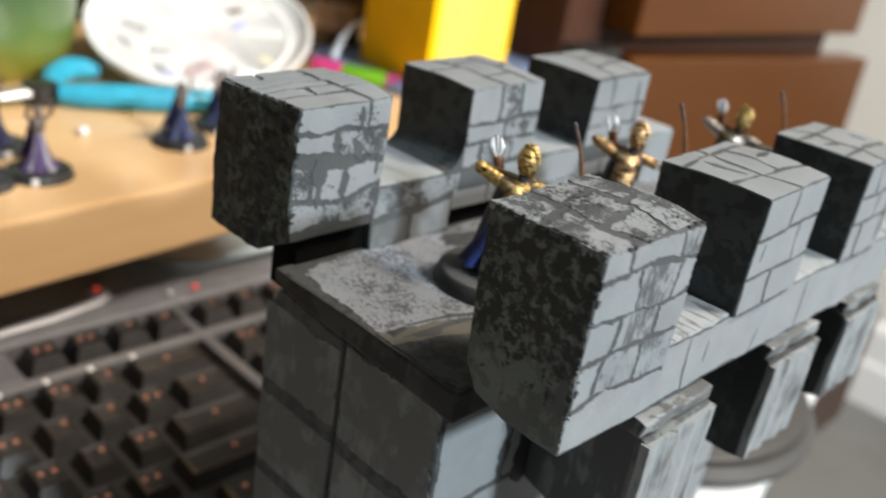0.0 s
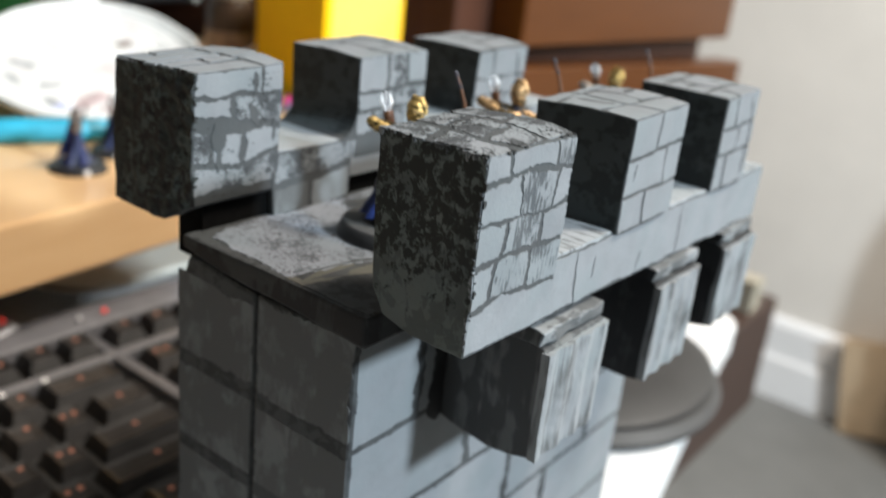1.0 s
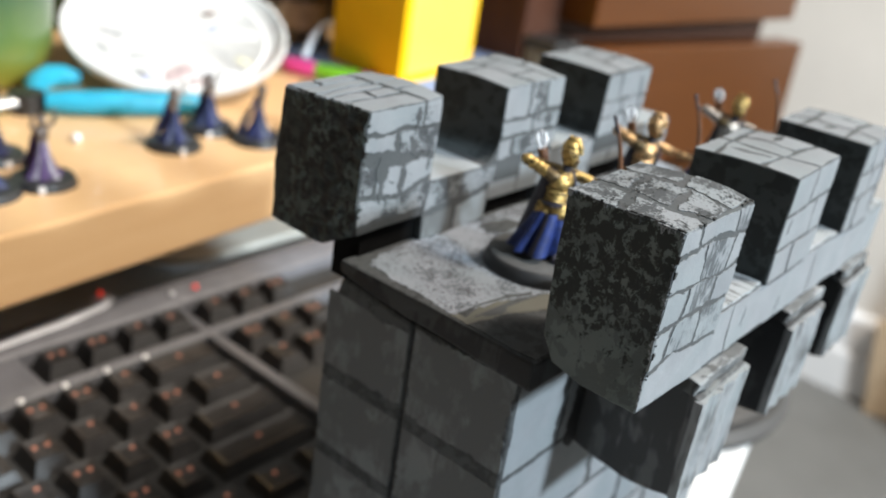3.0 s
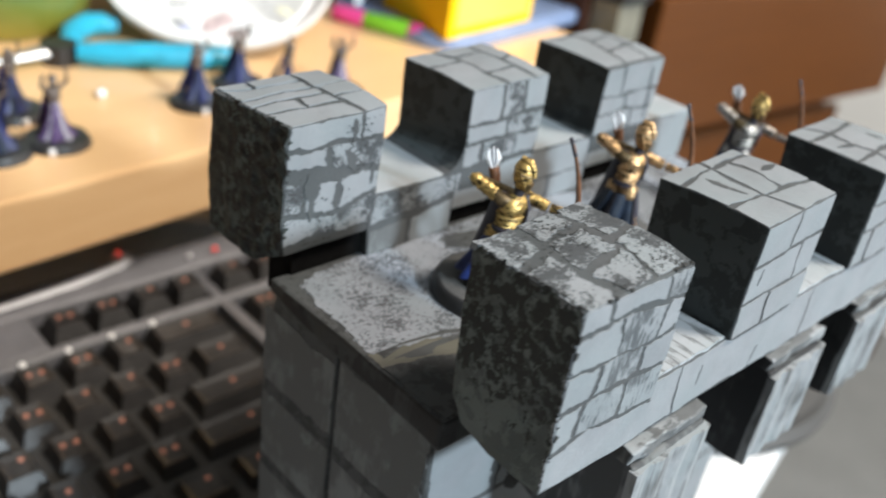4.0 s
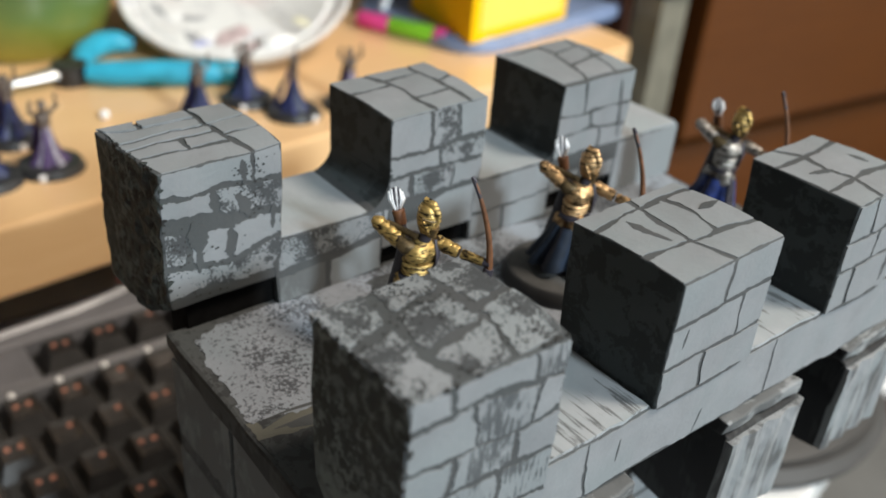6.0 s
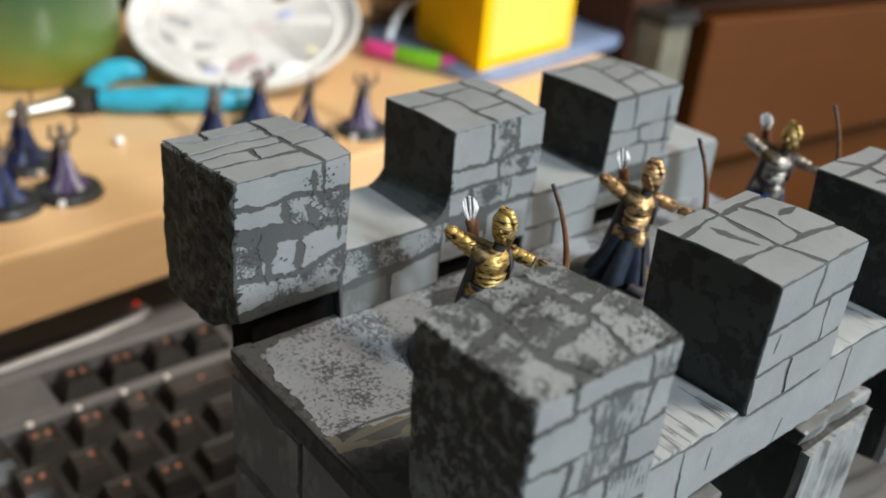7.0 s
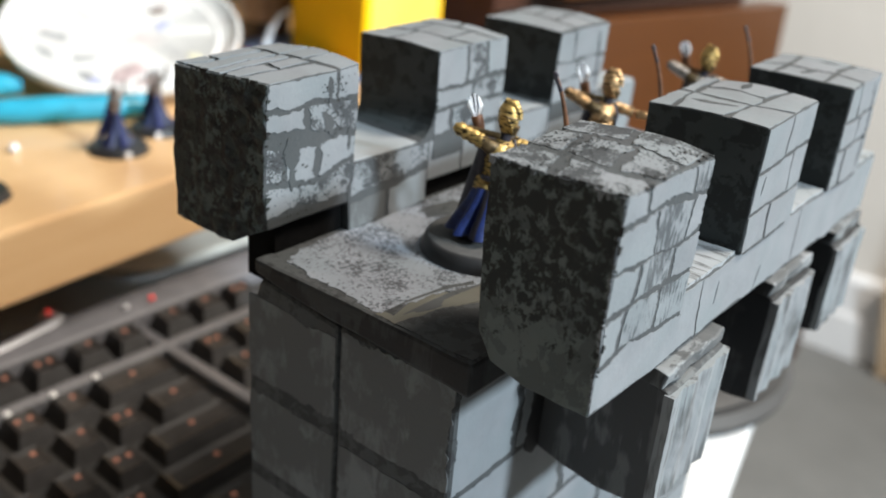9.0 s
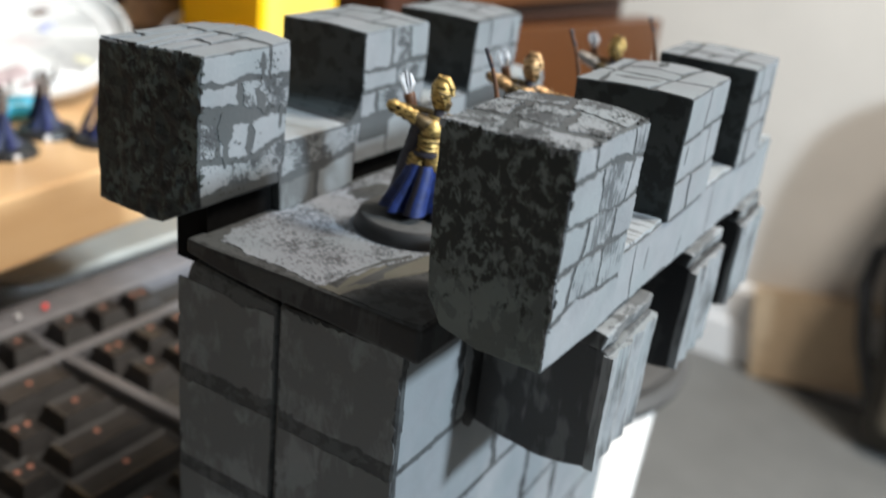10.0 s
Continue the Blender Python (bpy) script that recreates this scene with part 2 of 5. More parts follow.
DISC_RIM = plain("grey_rubber_rim", (0.035, 0.0345, 0.0345), 0.6, 0, 0.12, 60)
PALE_GREY = plain("pale_grey_plastic", (0.66, 0.63, 0.56), 0.75, 0, 0.08, 40)
YELLOW = plain("yellow_card", (0.86, 0.50, 0.004), 0.75, 0, 0.05, 40)
YELLOW.node_tree.nodes["Principled BSDF"].inputs["Specular IOR Level"].default_value = 0.15
PALE_YELLOW = plain("pale_yellow_panel", (0.88, 0.64, 0.10), 0.4, 0, 0.05, 60, 0, 0, 0.8)
LID_BLUE = plain("translucent_blue_plastic", (0.19, 0.26, 0.42), 0.3, 0, 0.15, 50, 0, 0, 0.3)
CYAN = plain("cyan_rubber", (0.02, 0.32, 0.47), 0.42, 0, 0.15, 60, 0.1, 0.0003)
BOTTLE_GREEN = plain("dark_green_plastic", (0.008, 0.045, 0.012), 0.25, 0, 0.3, 20, 0, 0, 0.3)
RED_BAND = plain("red_print", (0.5, 0.06, 0.04), 0.5, 0, 0.1)
JAR_BROWN = plain("brown_glass", (0.07, 0.045, 0.03), 0.3, 0, 0.4, 60)
JAR_LABEL = plain("beige_label_paper", (0.36, 0.25, 0.17), 0.6, 0, 0.35, 120)
STEEL = plain("brushed_steel", (0.5, 0.5, 0.5), 0.42, 1.0, 0.1, 200)
PEN_PINK = plain("pink_plastic", (0.72, 0.06, 0.26), 0.35, 0, 0.08)
PEN_GREEN = plain("green_plastic", (0.22, 0.58, 0.03), 0.35, 0, 0.08)
PEN_BLUE = plain("blue_plastic", (0.02, 0.06, 0.5), 0.35, 0, 0.1)
DARK_FABRIC = plain("dark_fabric", (0.075, 0.068, 0.058), 0.9, 0, 0.3, 40, 0.4, 0.002)
GREY_FABRIC = plain("grey_fabric", (0.27, 0.24, 0.19), 0.9, 0, 0.2, 40, 0.4, 0.002)
TAPE_CREAM = plain("cream_card", (0.34, 0.31, 0.245), 0.5, 0, 0.1)
METAL_STRIP = plain("grey_green_metal", (0.2, 0.19, 0.15), 0.45, 0.3, 0.25, 40)


def palette_material():
    """White plastic with half-wiped smears of thinned paint."""
    m, nt, b = nodes_of("used_white_palette")
    smear = noise_of(nt, 55, 6, 0.65, 0.7)
    grey = ramp(nt, smear, (0.45, (0.66, 0.655, 0.64)), (0.60, (0.58, 0.575, 0.57)), (0.75, (0.46, 0.46, 0.47)))
    pink = ramp(nt, noise_of(nt, 38, 4, 0.6, 0.5), (0.58, 0.0), (0.75, 0.4))
    blue = ramp(nt, noise_of(nt, 47, 4, 0.6, 0.6), (0.60, 0.0), (0.75, 0.3))
    col = mixed(nt, blue, mixed(nt, pink, grey, (0.52, 0.36, 0.36)), (0.34, 0.36, 0.52))
    dots = ramp(nt, noise_of(nt, 150, 3), (0.68, 0.0), (0.72, 0.8))
    nt.links.new(mixed(nt, dots, col, (0.12, 0.09, 0.10)), b.inputs["Base Color"])
    b.inputs["Roughness"].default_value = 0.55
    bumped(nt, b, smear, 0.15, 0.0005)
    return m


def bottle_material():
    m, nt, b = nodes_of("green_glazed_pot")
    sep = nt.nodes.new("ShaderNodeSeparateXYZ")
    nt.links.new(place_of(nt), sep.inputs[0])
    span = add(nt, "ShaderNodeMapRange")
    span.inputs["From Min"].default_value, span.inputs["From Max"].default_value = 0.08, 0.13
    nt.links.new(sep.outputs["Z"], span.inputs["Value"])
    wave = mixed(nt, 0.18, span.outputs[0], noise_of(nt, 45, 4))
    col = ramp(nt, wave, (0.1, (0.30, 0.26, 0.03)), (0.45, (0.11, 0.175, 0.045)), (0.85, (0.045, 0.095, 0.05)))
    nt.links.new(col, b.inputs["Base Color"])
    b.inputs["Roughness"].default_value, b.inputs["Coat Weight"].default_value = 0.35, 0.4
    return m


DAB_GREY = plain("grey_paint_dab", (0.34, 0.34, 0.35), 0.6, 0, 0.4, 260)
DAB_WHITE = plain("white_paint_dab", (0.72, 0.71, 0.70), 0.5, 0, 0.06, 200)
DAB_BROWN = plain("brown_paint_dab", (0.14, 0.09, 0.07), 0.6, 0, 0.3, 260)
DAB_PINK = plain("dusky_pink_paint_dab", (0.46, 0.36, 0.36), 0.6, 0, 0.3, 200)
DAB_BLUE = plain("pale_blue_paint_dab", (0.36, 0.38, 0.58), 0.6, 0, 0.3, 260)
DAB_OCHRE = plain("pale_ochre_paint_dab", (0.60, 0.57, 0.42), 0.6, 0, 0.2, 200)
PALETTE, POT = palette_material(), bottle_material()


# ---- building tools ----
def thing(name, at, label, category, group="", kind=""):
    ob = new(name)
    ob.location = at
    ob.empty_display_size = 0.01
    return tagged(ob, label, category, group, kind)


def origin_of(ob):
    at = Vector(ob.location)
    while ob.parent:
        ob = ob.parent
        at += Vector(ob.location)
    return at


def part(name, bm, material, parent=None, label="", smooth=None):
    """Links a bmesh, given in the world's metres, as one mesh under a thing or a part."""
    if parent:
        bmesh.ops.translate(bm, verts=bm.verts, vec=-origin_of(parent))
    me = bpy.data.meshes.new(name)
    bm.normal_update()
    bm.to_mesh(me)
    bm.free()
    for m in (material if isinstance(material, (list, tuple)) else [material]):
        me.materials.append(m)
    if smooth:
        me.shade_smooth()
        me.set_sharp_from_angle(angle=radians(smooth))
    ob = new(name, me)
    if parent:
        ob.parent = parent
    if label:
        ob["label"] = label
    return ob


def setting(name, bm, material, label, category):
    return tagged(part(name, bm, material), label, category, kind="structure")


def rounded(bm, width, segments=2, angle=30):
    edges = [e for e in bm.edges if len(e.link_faces) == 2 and e.calc_face_angle(0) > radians(angle)]
    if width > 0 and edges:
        bmesh.ops.bevel(bm, geom=edges, offset=width, segments=segments, profile=0.5, affect='EDGES', clamp_overlap=True)
    return bm


def box(x0, x1, y0, y1, z0, z1, bevel=0.0, segments=2):
    bm = bmesh.new()
    bmesh.ops.create_cube(bm, size=1)
    for v in bm.verts:
        v.co = Vector((x0 + (v.co.x + 0.5) * (x1 - x0), y0 + (v.co.y + 0.5) * (y1 - y0), z0 + (v.co.z + 0.5) * (z1 - z0)))
    return rounded(bm, bevel, segments)


def prism(outline, axis, lo, hi, bevel=0.0, cut=0.0):
    """A 2D outline drawn out along an axis; outline in the other two axes, in x, y, z order. cut: longest edge left."""
    bm = bmesh.new()
    k = "xyz".index(axis)
    a, b = [i for i in range(3) if i != k]
    ends = []
    for at in (lo, hi):
        ring = []
        for p in outline:
            co = [0, 0, 0]
            co[a], co[b], co[k] = p[0], p[1], at
            ring.append(bm.verts.new(co))
        ends.append(ring)
    n = len(outline)
    bm.faces.new(ends[0])
    bm.faces.new(ends[1][::-1])
    for i in range(n):
        bm.faces.new((ends[0][i], ends[1][i], ends[1][(i + 1) % n], ends[0][(i + 1) % n]))
    bmesh.ops.recalc_face_normals(bm, faces=bm.faces)
    rounded(bm, bevel, 2, 25)
    if cut:
        bmesh.ops.triangulate(bm, faces=[f for f in bm.faces if len(f.verts) > 4])
        for _ in range(4):
            long = [e for e in bm.edges if e.calc_length() > cut]
            if not long:
                break
            bmesh.ops.subdivide_edges(bm, edges=long, cuts=1, use_grid_fill=True)
        bmesh.ops.triangulate(bm, faces=bm.faces)
    return bm


rough_of, crown_of = {}, {}


def shifted(co, amount, size, seed):
    return noise.noise_vector(co / size + Vector((seed, seed * 1.7, 3.1))) * amount


def uneven(bm, amount, size, seed=0.0):
    """Pushes the points about by smooth noise, as hand-cut foam is."""
    for v in bm.verts:
        v.co += shifted(v.co, amount, size, seed)
    return bm


def foam(name, bm, amount, size, seed, material, parent, label=""):
    """A hand-cut foam part; what is painted on it follows its unevenness."""
    ob = part(name, uneven(bm, amount, size, seed), material, parent, label)
    rough_of[ob.name] = (amount, size, seed)
    return ob


def turned(profile, at=(0, 0, 0), segments=40, sx=1.0, sy=1.0, turn=None):
    """A lathe body: profile of (radius, height) from bottom to top, closed at the axis."""
    bm = bmesh.new()
    rings = []
    for r, h in profile:
        if r < 1e-6:
            rings.append([bm.verts.new((0, 0, h))])
        else:
            rings.append([bm.verts.new((r * sx * math.cos(2 * math.pi * i / segments), r * sy * math.sin(2 * math.pi * i / segments), h)) for i in range(segments)])
    for p, q in zip(rings, rings[1:]):
        for i in range(segments):
            j = (i + 1) % segments
            if len(p) == 1 and len(q) == 1:
                continue
            if len(p) == 1:
                bm.faces.new((p[0], q[j], q[i]))
            elif len(q) == 1:
                bm.faces.new((p[i], p[j], q[0]))
            else:
                bm.faces.new((p[i], p[j], q[j], q[i]))
    bmesh.ops.recalc_face_normals(bm, faces=bm.faces)
    m = Matrix.Translation(at) @ (turn or Matrix.Identity(4))
    bmesh.ops.transform(bm, matrix=m, verts=bm.verts)
    return bm


def tube(bm, points, radii, sides=8, slot=0, flat=1.0):
    """Adds a tapering tube along points to bm."""
    pts = [Vector(p) for p in points]
    rings = []
    for i, p in enumerate(pts):
        d = (pts[min(i + 1, len(pts) - 1)] - pts[max(i - 1, 0)]).normalized()
        side = d.cross(Vector((0.13, 0.31, 1.0))).normalized()
        up = side.cross(d)
        r = radii[i] if isinstance(radii, (list, tuple)) else radii
        rings.append([bm.verts.new(p + side * r * math.cos(2 * math.pi * k / sides) + up * r * flat * math.sin(2 * math.pi * k / sides)) for k in range(sides)])
    made = [bm.faces.new(rings[0][::-1]), bm.faces.new(rings[-1])]
    for a, b in zip(rings, rings[1:]):
        for k in range(sides):
            made.append(bm.faces.new((a[k], a[(k + 1) % sides], b[(k + 1) % sides], b[k])))
    for f in made:
        f.material_index = slot
    return bm


def join(bm, other, slot=None):
    """Adds the bmesh other to bm."""
    vs = {v: bm.verts.new(v.co) for v in other.verts}
    for f in other.faces:
        g = bm.faces.new([vs[v] for v in f.verts])
        g.material_index = f.material_index if slot is None else slot
    other.free()
    return bm


def along_list(v, k):
    """A value that may change along its edge: a number, or numbers at even steps."""
    if isinstance(v, (int, float)):
        return v
    at = min(max(k, 0.0), 1.0) * (len(v) - 1)
    i = min(int(at), len(v) - 2)
    return v[i] + (v[i + 1] - v[i]) * (at - i)


def laid(parent, p):
    """Where a point of a flat face comes to lie on the uneven, crowned foam."""
    p = p + shifted(p, *rough_of[parent.name]) if parent.name in rough_of else p.copy()
    if parent.name in crown_of:
        p.z += crown_of[parent.name](p)
    return p


def bricks(parent, corner, along, up, out, width, height, rows, material, gap=0.0010, proud=0.00008, wob=0.00045, fine=0.0007, rise=0.0, fade=0.35, ragged=0.45, name="brick"):
    """Flat painted stones on a face, each a raised patch of its own, with brushed joints that swell and run dry
    between them: rows of (low, high, joints, paints, start, end) in shares of the face, each edge straight or bent."""
    corner, along, up, out = (Vector(v) for v in (corner, along, up, out))

    def half_joint(u, v):
        p = corner + along * u + up * v
        near = min(max(min(u, width - u), min(v, height - v)) / 0.004, 1.0)
        swell = 0.95 + 0.85 * noise.noise(p * 170) + 0.35 * noise.noise(p * 600)
        return gap / 2 * max(0.35, swell) * (fade + (1 - fade) * near)

    for low, high, joints, *more in rows:
        paints = more[0] if more and more[0] else [material]
        start, end = more[1:3] if len(more) > 2 else (0.0, 1.0)
        cuts = [start, *joints, end]
        for k, (left, right) in enumerate(zip(cuts, cuts[1:])):
            wide = (along_list(right, 0.5) - along_list(left, 0.5)) * width
            high_ = (along_list(high, 0.5) - along_list(low, 0.5)) * height
            step, tall = max(5, int(wide / fine)), max(4, int(high_ / fine))
            line = [(i / step, 0.0) for i in range(step)] + [(1.0, i / tall) for i in range(tall)]
            line += [(1 - i / step, 1.0) for i in range(step)] + [(0.0, 1 - i / tall) for i in range(tall)]
            bm = bmesh.new()
            foot, top, flat = [], [], []
            lift = proud * (1 + 0.25 * ((k * 3 + int(along_list(low, 0) * 17)) % 4))
            for a, b in line:
                u0, u1 = along_list(left, b) * width, along_list(right, b) * width
                u = u0 + (u1 - u0) * a
                v0, v1 = along_list(low, u / width) * height, along_list(high, u / width) * height
                v = v0 + (v1 - v0) * b
                h = half_joint(u, v)
                in_u = h if u - u0 < h else (-h if u1 - u < h else 0.0)
                in_v = h if v - v0 < h else (-h if v1 - v < h else 0.0)
                if u < 1e-7 or u > width - 1e-7:
                    in_u = 0.0
                if v < 1e-7 or v > height - 1e-7:
                    in_v = 0.0
                p = corner + along * u + up * v
                n = noise.noise_vector(p * 110) * wob * 1.6 + noise.noise_vector(p * 420) * wob * 0.7 + noise.noise_vector(p * 1500) * wob * ragged
                u2 = min(max(u + in_u + n.dot(along), 0.00008), width - 0.00008)
                v2 = min(max(v + in_v + n.dot(up), 0.00008), height - 0.00008)
                q = corner + along * u2 + up * v2 + up * rise * (u2 / width) * (v2 / height)
                flat.append(q)
                q = laid(parent, q)
                foot.append(bm.verts.new(q - out * 0.0003))
                top.append(bm.verts.new(q + out * lift))
            # rings towards the middle, so that the stone lies on the uneven foam
            mid = sum(flat, Vector()) / len(flat)
            ring = top
            for share in (0.72, 0.36):
                inner = [bm.verts.new(laid(parent, mid + (p - mid) * share) + out * lift) for p in flat]
                for i in range(len(flat)):
                    j = (i + 1) % len(flat)
                    bm.faces.new((ring[i], ring[j], inner[j], inner[i]))
                ring = inner
            heart = bm.verts.new(laid(parent, mid) + out * lift)
            for i in range(len(flat)):
                bm.faces.new((ring[i], ring[(i + 1) % len(flat)], heart))
            for i in range(len(line)):
                j = (i + 1) % len(line)
                bm.faces.new((foot[i], foot[j], top[j], top[i]))
            bmesh.ops.recalc_face_normals(bm, faces=bm.faces)
            part(name, bm, paints[k % len(paints)], parent)


def strokes(parent, corner, along, up, out, width, height, lines, material):
    """Single brush strokes that start and end within a face, each a thin raised ribbon: (thickness, points in shares)."""
    corner, along, up, out = (Vector(v) for v in (corner, along, up, out))
    for thick, *points in lines:
        rough = 0.7 if thick < 0.005 else 0.22
        pts = [Vector((u * width, v * height)) for u, v in points]
        fine = []
        for p, q in zip(pts, pts[1:]):
            n = max(3, int((q - p).length / 0.0005))
            fine += [p.lerp(q, i / n) for i in range(n)]
        fine.append(pts[-1])
        bm = bmesh.new()
        rings = []
        for i, p in enumerate(fine):
            d = (fine[min(i + 1, len(fine) - 1)] - fine[max(i - 1, 0)]).normalized()
            side = Vector((-d.y, d.x))
            at = corner + along * p.x + up * p.y
            ends = min(1.0, 0.2 + 0.22 * min(i, len(fine) - 1 - i))
            w = thick * 0.38 * ends * max(0.3, 1 + rough * (noise.noise(at * 300) + noise.noise(at * 1300)))
            row = []
            for k, h in ((-1.0, -0.0002), (-0.97, 0.00018), (0.97, 0.00018), (1.0, -0.0002)):
                e = p + side * w * k
                row.append(bm.verts.new(laid(parent, corner + along * e.x + up * e.y) + out * h))
            rings.append(row)
        for a, b in zip(rings, rings[1:]):
            for k in range(3):
                bm.faces.new((a[k], a[k + 1], b[k + 1], b[k]))
        bm.faces.new(rings[0])
        bm.faces.new(rings[-1][::-1])
        bmesh.ops.recalc_face_normals(bm, faces=bm.faces)
        part("joint_stroke", bm, material, parent)


def fringe(parent, a, b, inward, out, widest, bare, material, seed=0, lift=0.0003):
    """Paint rubbed over an edge: a ragged row of chips from a to b, reaching inward; bare: share of the edge left clean."""
    a, b, inward, out = (Vector(v) for v in (a, b, inward, out))
    n = int((b - a).length / 0.00022)
    bm = bmesh.new()
    last = None
    for i in range(n + 1):
        p = a.lerp(b, i / n)
        k = 0.5 + 0.55 * noise.noise(p * 330 + Vector((seed, 0, 0))) + 0.7 * noise.noise(p * 1500 + Vector((0, seed, 0)))
        w = widest * min(1.2, (k - bare) / (1 - bare)) if k > bare else 0.0
        if w <= 0.00004:
            last = None
            continue
        p = laid(parent, p)
        row = [bm.verts.new(p - inward * 0.00005 + out * h) for h in (-0.0003, lift)]
        row += [bm.verts.new(p + inward * w + out * h) for h in (lift, -0.0003)]
        if last:
            for j in range(3):
                bm.faces.new((last[j], last[j + 1], row[j + 1], row[j]))
        last = row
    bmesh.ops.recalc_face_normals(bm, faces=bm.faces)
    part("edge_wear", bm, material, parent)


def pits(parent, corner, along, up, out, width, height, groups, material):
    """Popped bubbles in the paint: small dark dimples in loose groups of (u, v, spread, count), in shares of the face."""
    corner, along, up, out = (Vector(v) for v in (corner, along, up, out))
    rng = random.Random(7)
    bm = bmesh.new()
    for u, v, spread, count in groups:
        for _ in range(count):
            a, b = rng.gauss(u, spread), rng.gauss(v, spread)
            if not (0.02 < a < 0.98 and 0.02 < b < 0.98):
                continue
            r = rng.uniform(0.00010, 0.00026)
            mid = corner + along * a * width + up * b * height
            ring = []
            for i in range(7):
                k = 2 * math.pi * i / 7
                p = mid + along * r * rng.uniform(0.7, 1.5) * math.cos(k) + up * r * rng.uniform(0.7, 1.2) * math.sin(k)
                ring.append(bm.verts.new(laid(parent, p) + out * 0.00018))
            heart = bm.verts.new(laid(parent, mid) + out * 0.00012)
            for i in range(7):
                bm.faces.new((ring[i], ring[(i + 1) % 7], heart))
    tagged(part("pitted_paint", bm, material, parent), kind="stuff")


# ---- the room ----
DESK_Z, SHELF_Z, FLOOR_Z = 0.0, 0.077, -0.72
setting("floor", box(-1.3, 2.1, -3.0, 1.9, FLOOR_Z - 0.1, FLOOR_Z), FLOOR_GREY, "plain grey vinyl floor", "floor")
setting("wall_back", box(-1.3, 2.1, 1.75, 1.9, FLOOR_Z, 1.7), WALL_PAINT, "off-white plastered wall behind the desk", "wall")
# added room walls, kept dark to hold down bounce light on the model
setting("wall_left", box(-1.3, -0.75, -2.85, 1.75, FLOOR_Z, 1.7), LOW_BOUNCE, "added side wall, dark to limit bounce light", "wall")
setting("wall_front", box(-1.3, 2.1, -3.0, -2.85, FLOOR_Z, 1.7), LOW_BOUNCE, "added wall, dark to limit bounce light", "wall")
setting("ceiling", box(-1.3, 2.1, -3.0, 1.9, 1.7, 1.8), CEILING_PAINT, "white plastered ceiling", "ceiling")
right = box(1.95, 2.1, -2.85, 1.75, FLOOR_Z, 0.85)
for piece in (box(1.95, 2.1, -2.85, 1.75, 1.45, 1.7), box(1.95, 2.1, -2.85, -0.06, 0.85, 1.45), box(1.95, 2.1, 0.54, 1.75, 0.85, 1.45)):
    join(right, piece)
setting("wall_right", right, LOW_BOUNCE, "added wall with a window opening, dark to limit bounce light", "wall")
skirt = prism([(1.75, FLOOR_Z), (1.729, FLOOR_Z), (1.729, -0.632), (1.735, -0.622), (1.735, -0.556), (1.741, -0.544), (1.75, -0.54)], 'x', -0.75, 1.95)
setting("baseboard", skirt, SKIRTING, "white painted skirting board along the wall", "skirting board")


def desk_top():
    """White melamine desk top, its right edge askew to the model."""
    line = [(0.033, 0.07), (0.012, 0.17), (-0.025, 0.350), (-0.0265, 0.363), (-0.031, 0.371), (-0.040, 0.3745), (-0.055, 0.3715), (-0.091, 0.3635), (-0.72, 0.352), (-0.72, -0.5), (0.14, -0.5)]
    t = thing("desk", (-0.3, 0.0, -0.02), "white melamine desk top with rounded corner and steel legs", "desk")
    part("tabletop", prism(line, 'z', -0.02, DESK_Z, 0.0015), WHITE_BOARD, t)
    for x, y in ((-0.67, 0.22), (-0.67, -0.45), (0.06, -0.45), (-0.09, 0.33)):
        part("leg", box(x - 0.015, x + 0.015, y - 0.015, y + 0.015, FLOOR_Z, -0.02, 0.002), BLACK_PLASTIC, t)


desk_top()


def monitor_shelf():
    t = thing("desk_shelf", (-0.45, -0.05, 0.0), "beech laminate monitor shelf standing on the desk", "shelf")
    line = [(-0.1424, -0.5), (-0.2300, 0.352), (-0.2325, 0.3605), (-0.2385, 0.3665), (-0.247, 0.369), (-0.72, 0.369), (-0.72, -0.5)]
    part("shelf_board", prism(line, 'z', 0.049, SHELF_Z, 0.0016), BEECH, t)
    for y in (-0.46, 0.33):
        part("shelf_foot", box(-0.71, -0.31, y, y + 0.02, DESK_Z, 0.049, 0.001), BLACK_PLASTIC, t)


monitor_shelf()


def drawer_chest():
    """Red-brown chest of drawers past the end of the shelf, its fronts towards the light."""
    t = thing("drawer_chest", (-0.5, 0.65, FLOOR_Z), "red-brown veneered chest of drawers with open gaps between fronts", "chest of drawers")
    part("carcass", box(-0.74, -0.272, 0.40, 0.845, FLOOR_Z, 0.62, 0.002), MAHOGANY_DARK, t)
    part("drawer_front", prism([(0.446, -0.008), (0.905, -0.034), (0.900, 0.072), (0.446, 0.097)], 'x', -0.271, -0.243, 0.002), MAHOGANY, t)
    part("drawer_front", prism([(0.440, 0.112), (0.838, 0.101), (0.838, 0.340), (0.440, 0.352)], 'x', -0.271, -0.241, 0.002), MAHOGANY, t)
    part("drawer_front", prism([(0.446, -0.170), (0.850, -0.180), (0.850, -0.048), (0.446, -0.022)], 'x', -0.271, -0.258, 0.002), MAHOGANY, t)
    part("drawer_front", box(-0.271, -0.245, 0.440, 0.835, 0.368, 0.6, 0.002), MAHOGANY, t)
    part("corner_post", box(-0.271, -0.248, 0.404, 0.430, -0.16, 0.095, 0.001), METAL_STRIP, t, "grey-green metal corner post")
    part("post_cap", box(-0.274, -0.245, 0.401, 0.433, 0.095, 0.103, 0.001), BLACK_PLASTIC, t)
    part("lower_drawer", box(-0.271, -0.13, 0.42, 0.86, -0.30, -0.165, 0.002), DRAWER_DARK, t, "pulled-out dark brown lower drawer")


drawer_chest()


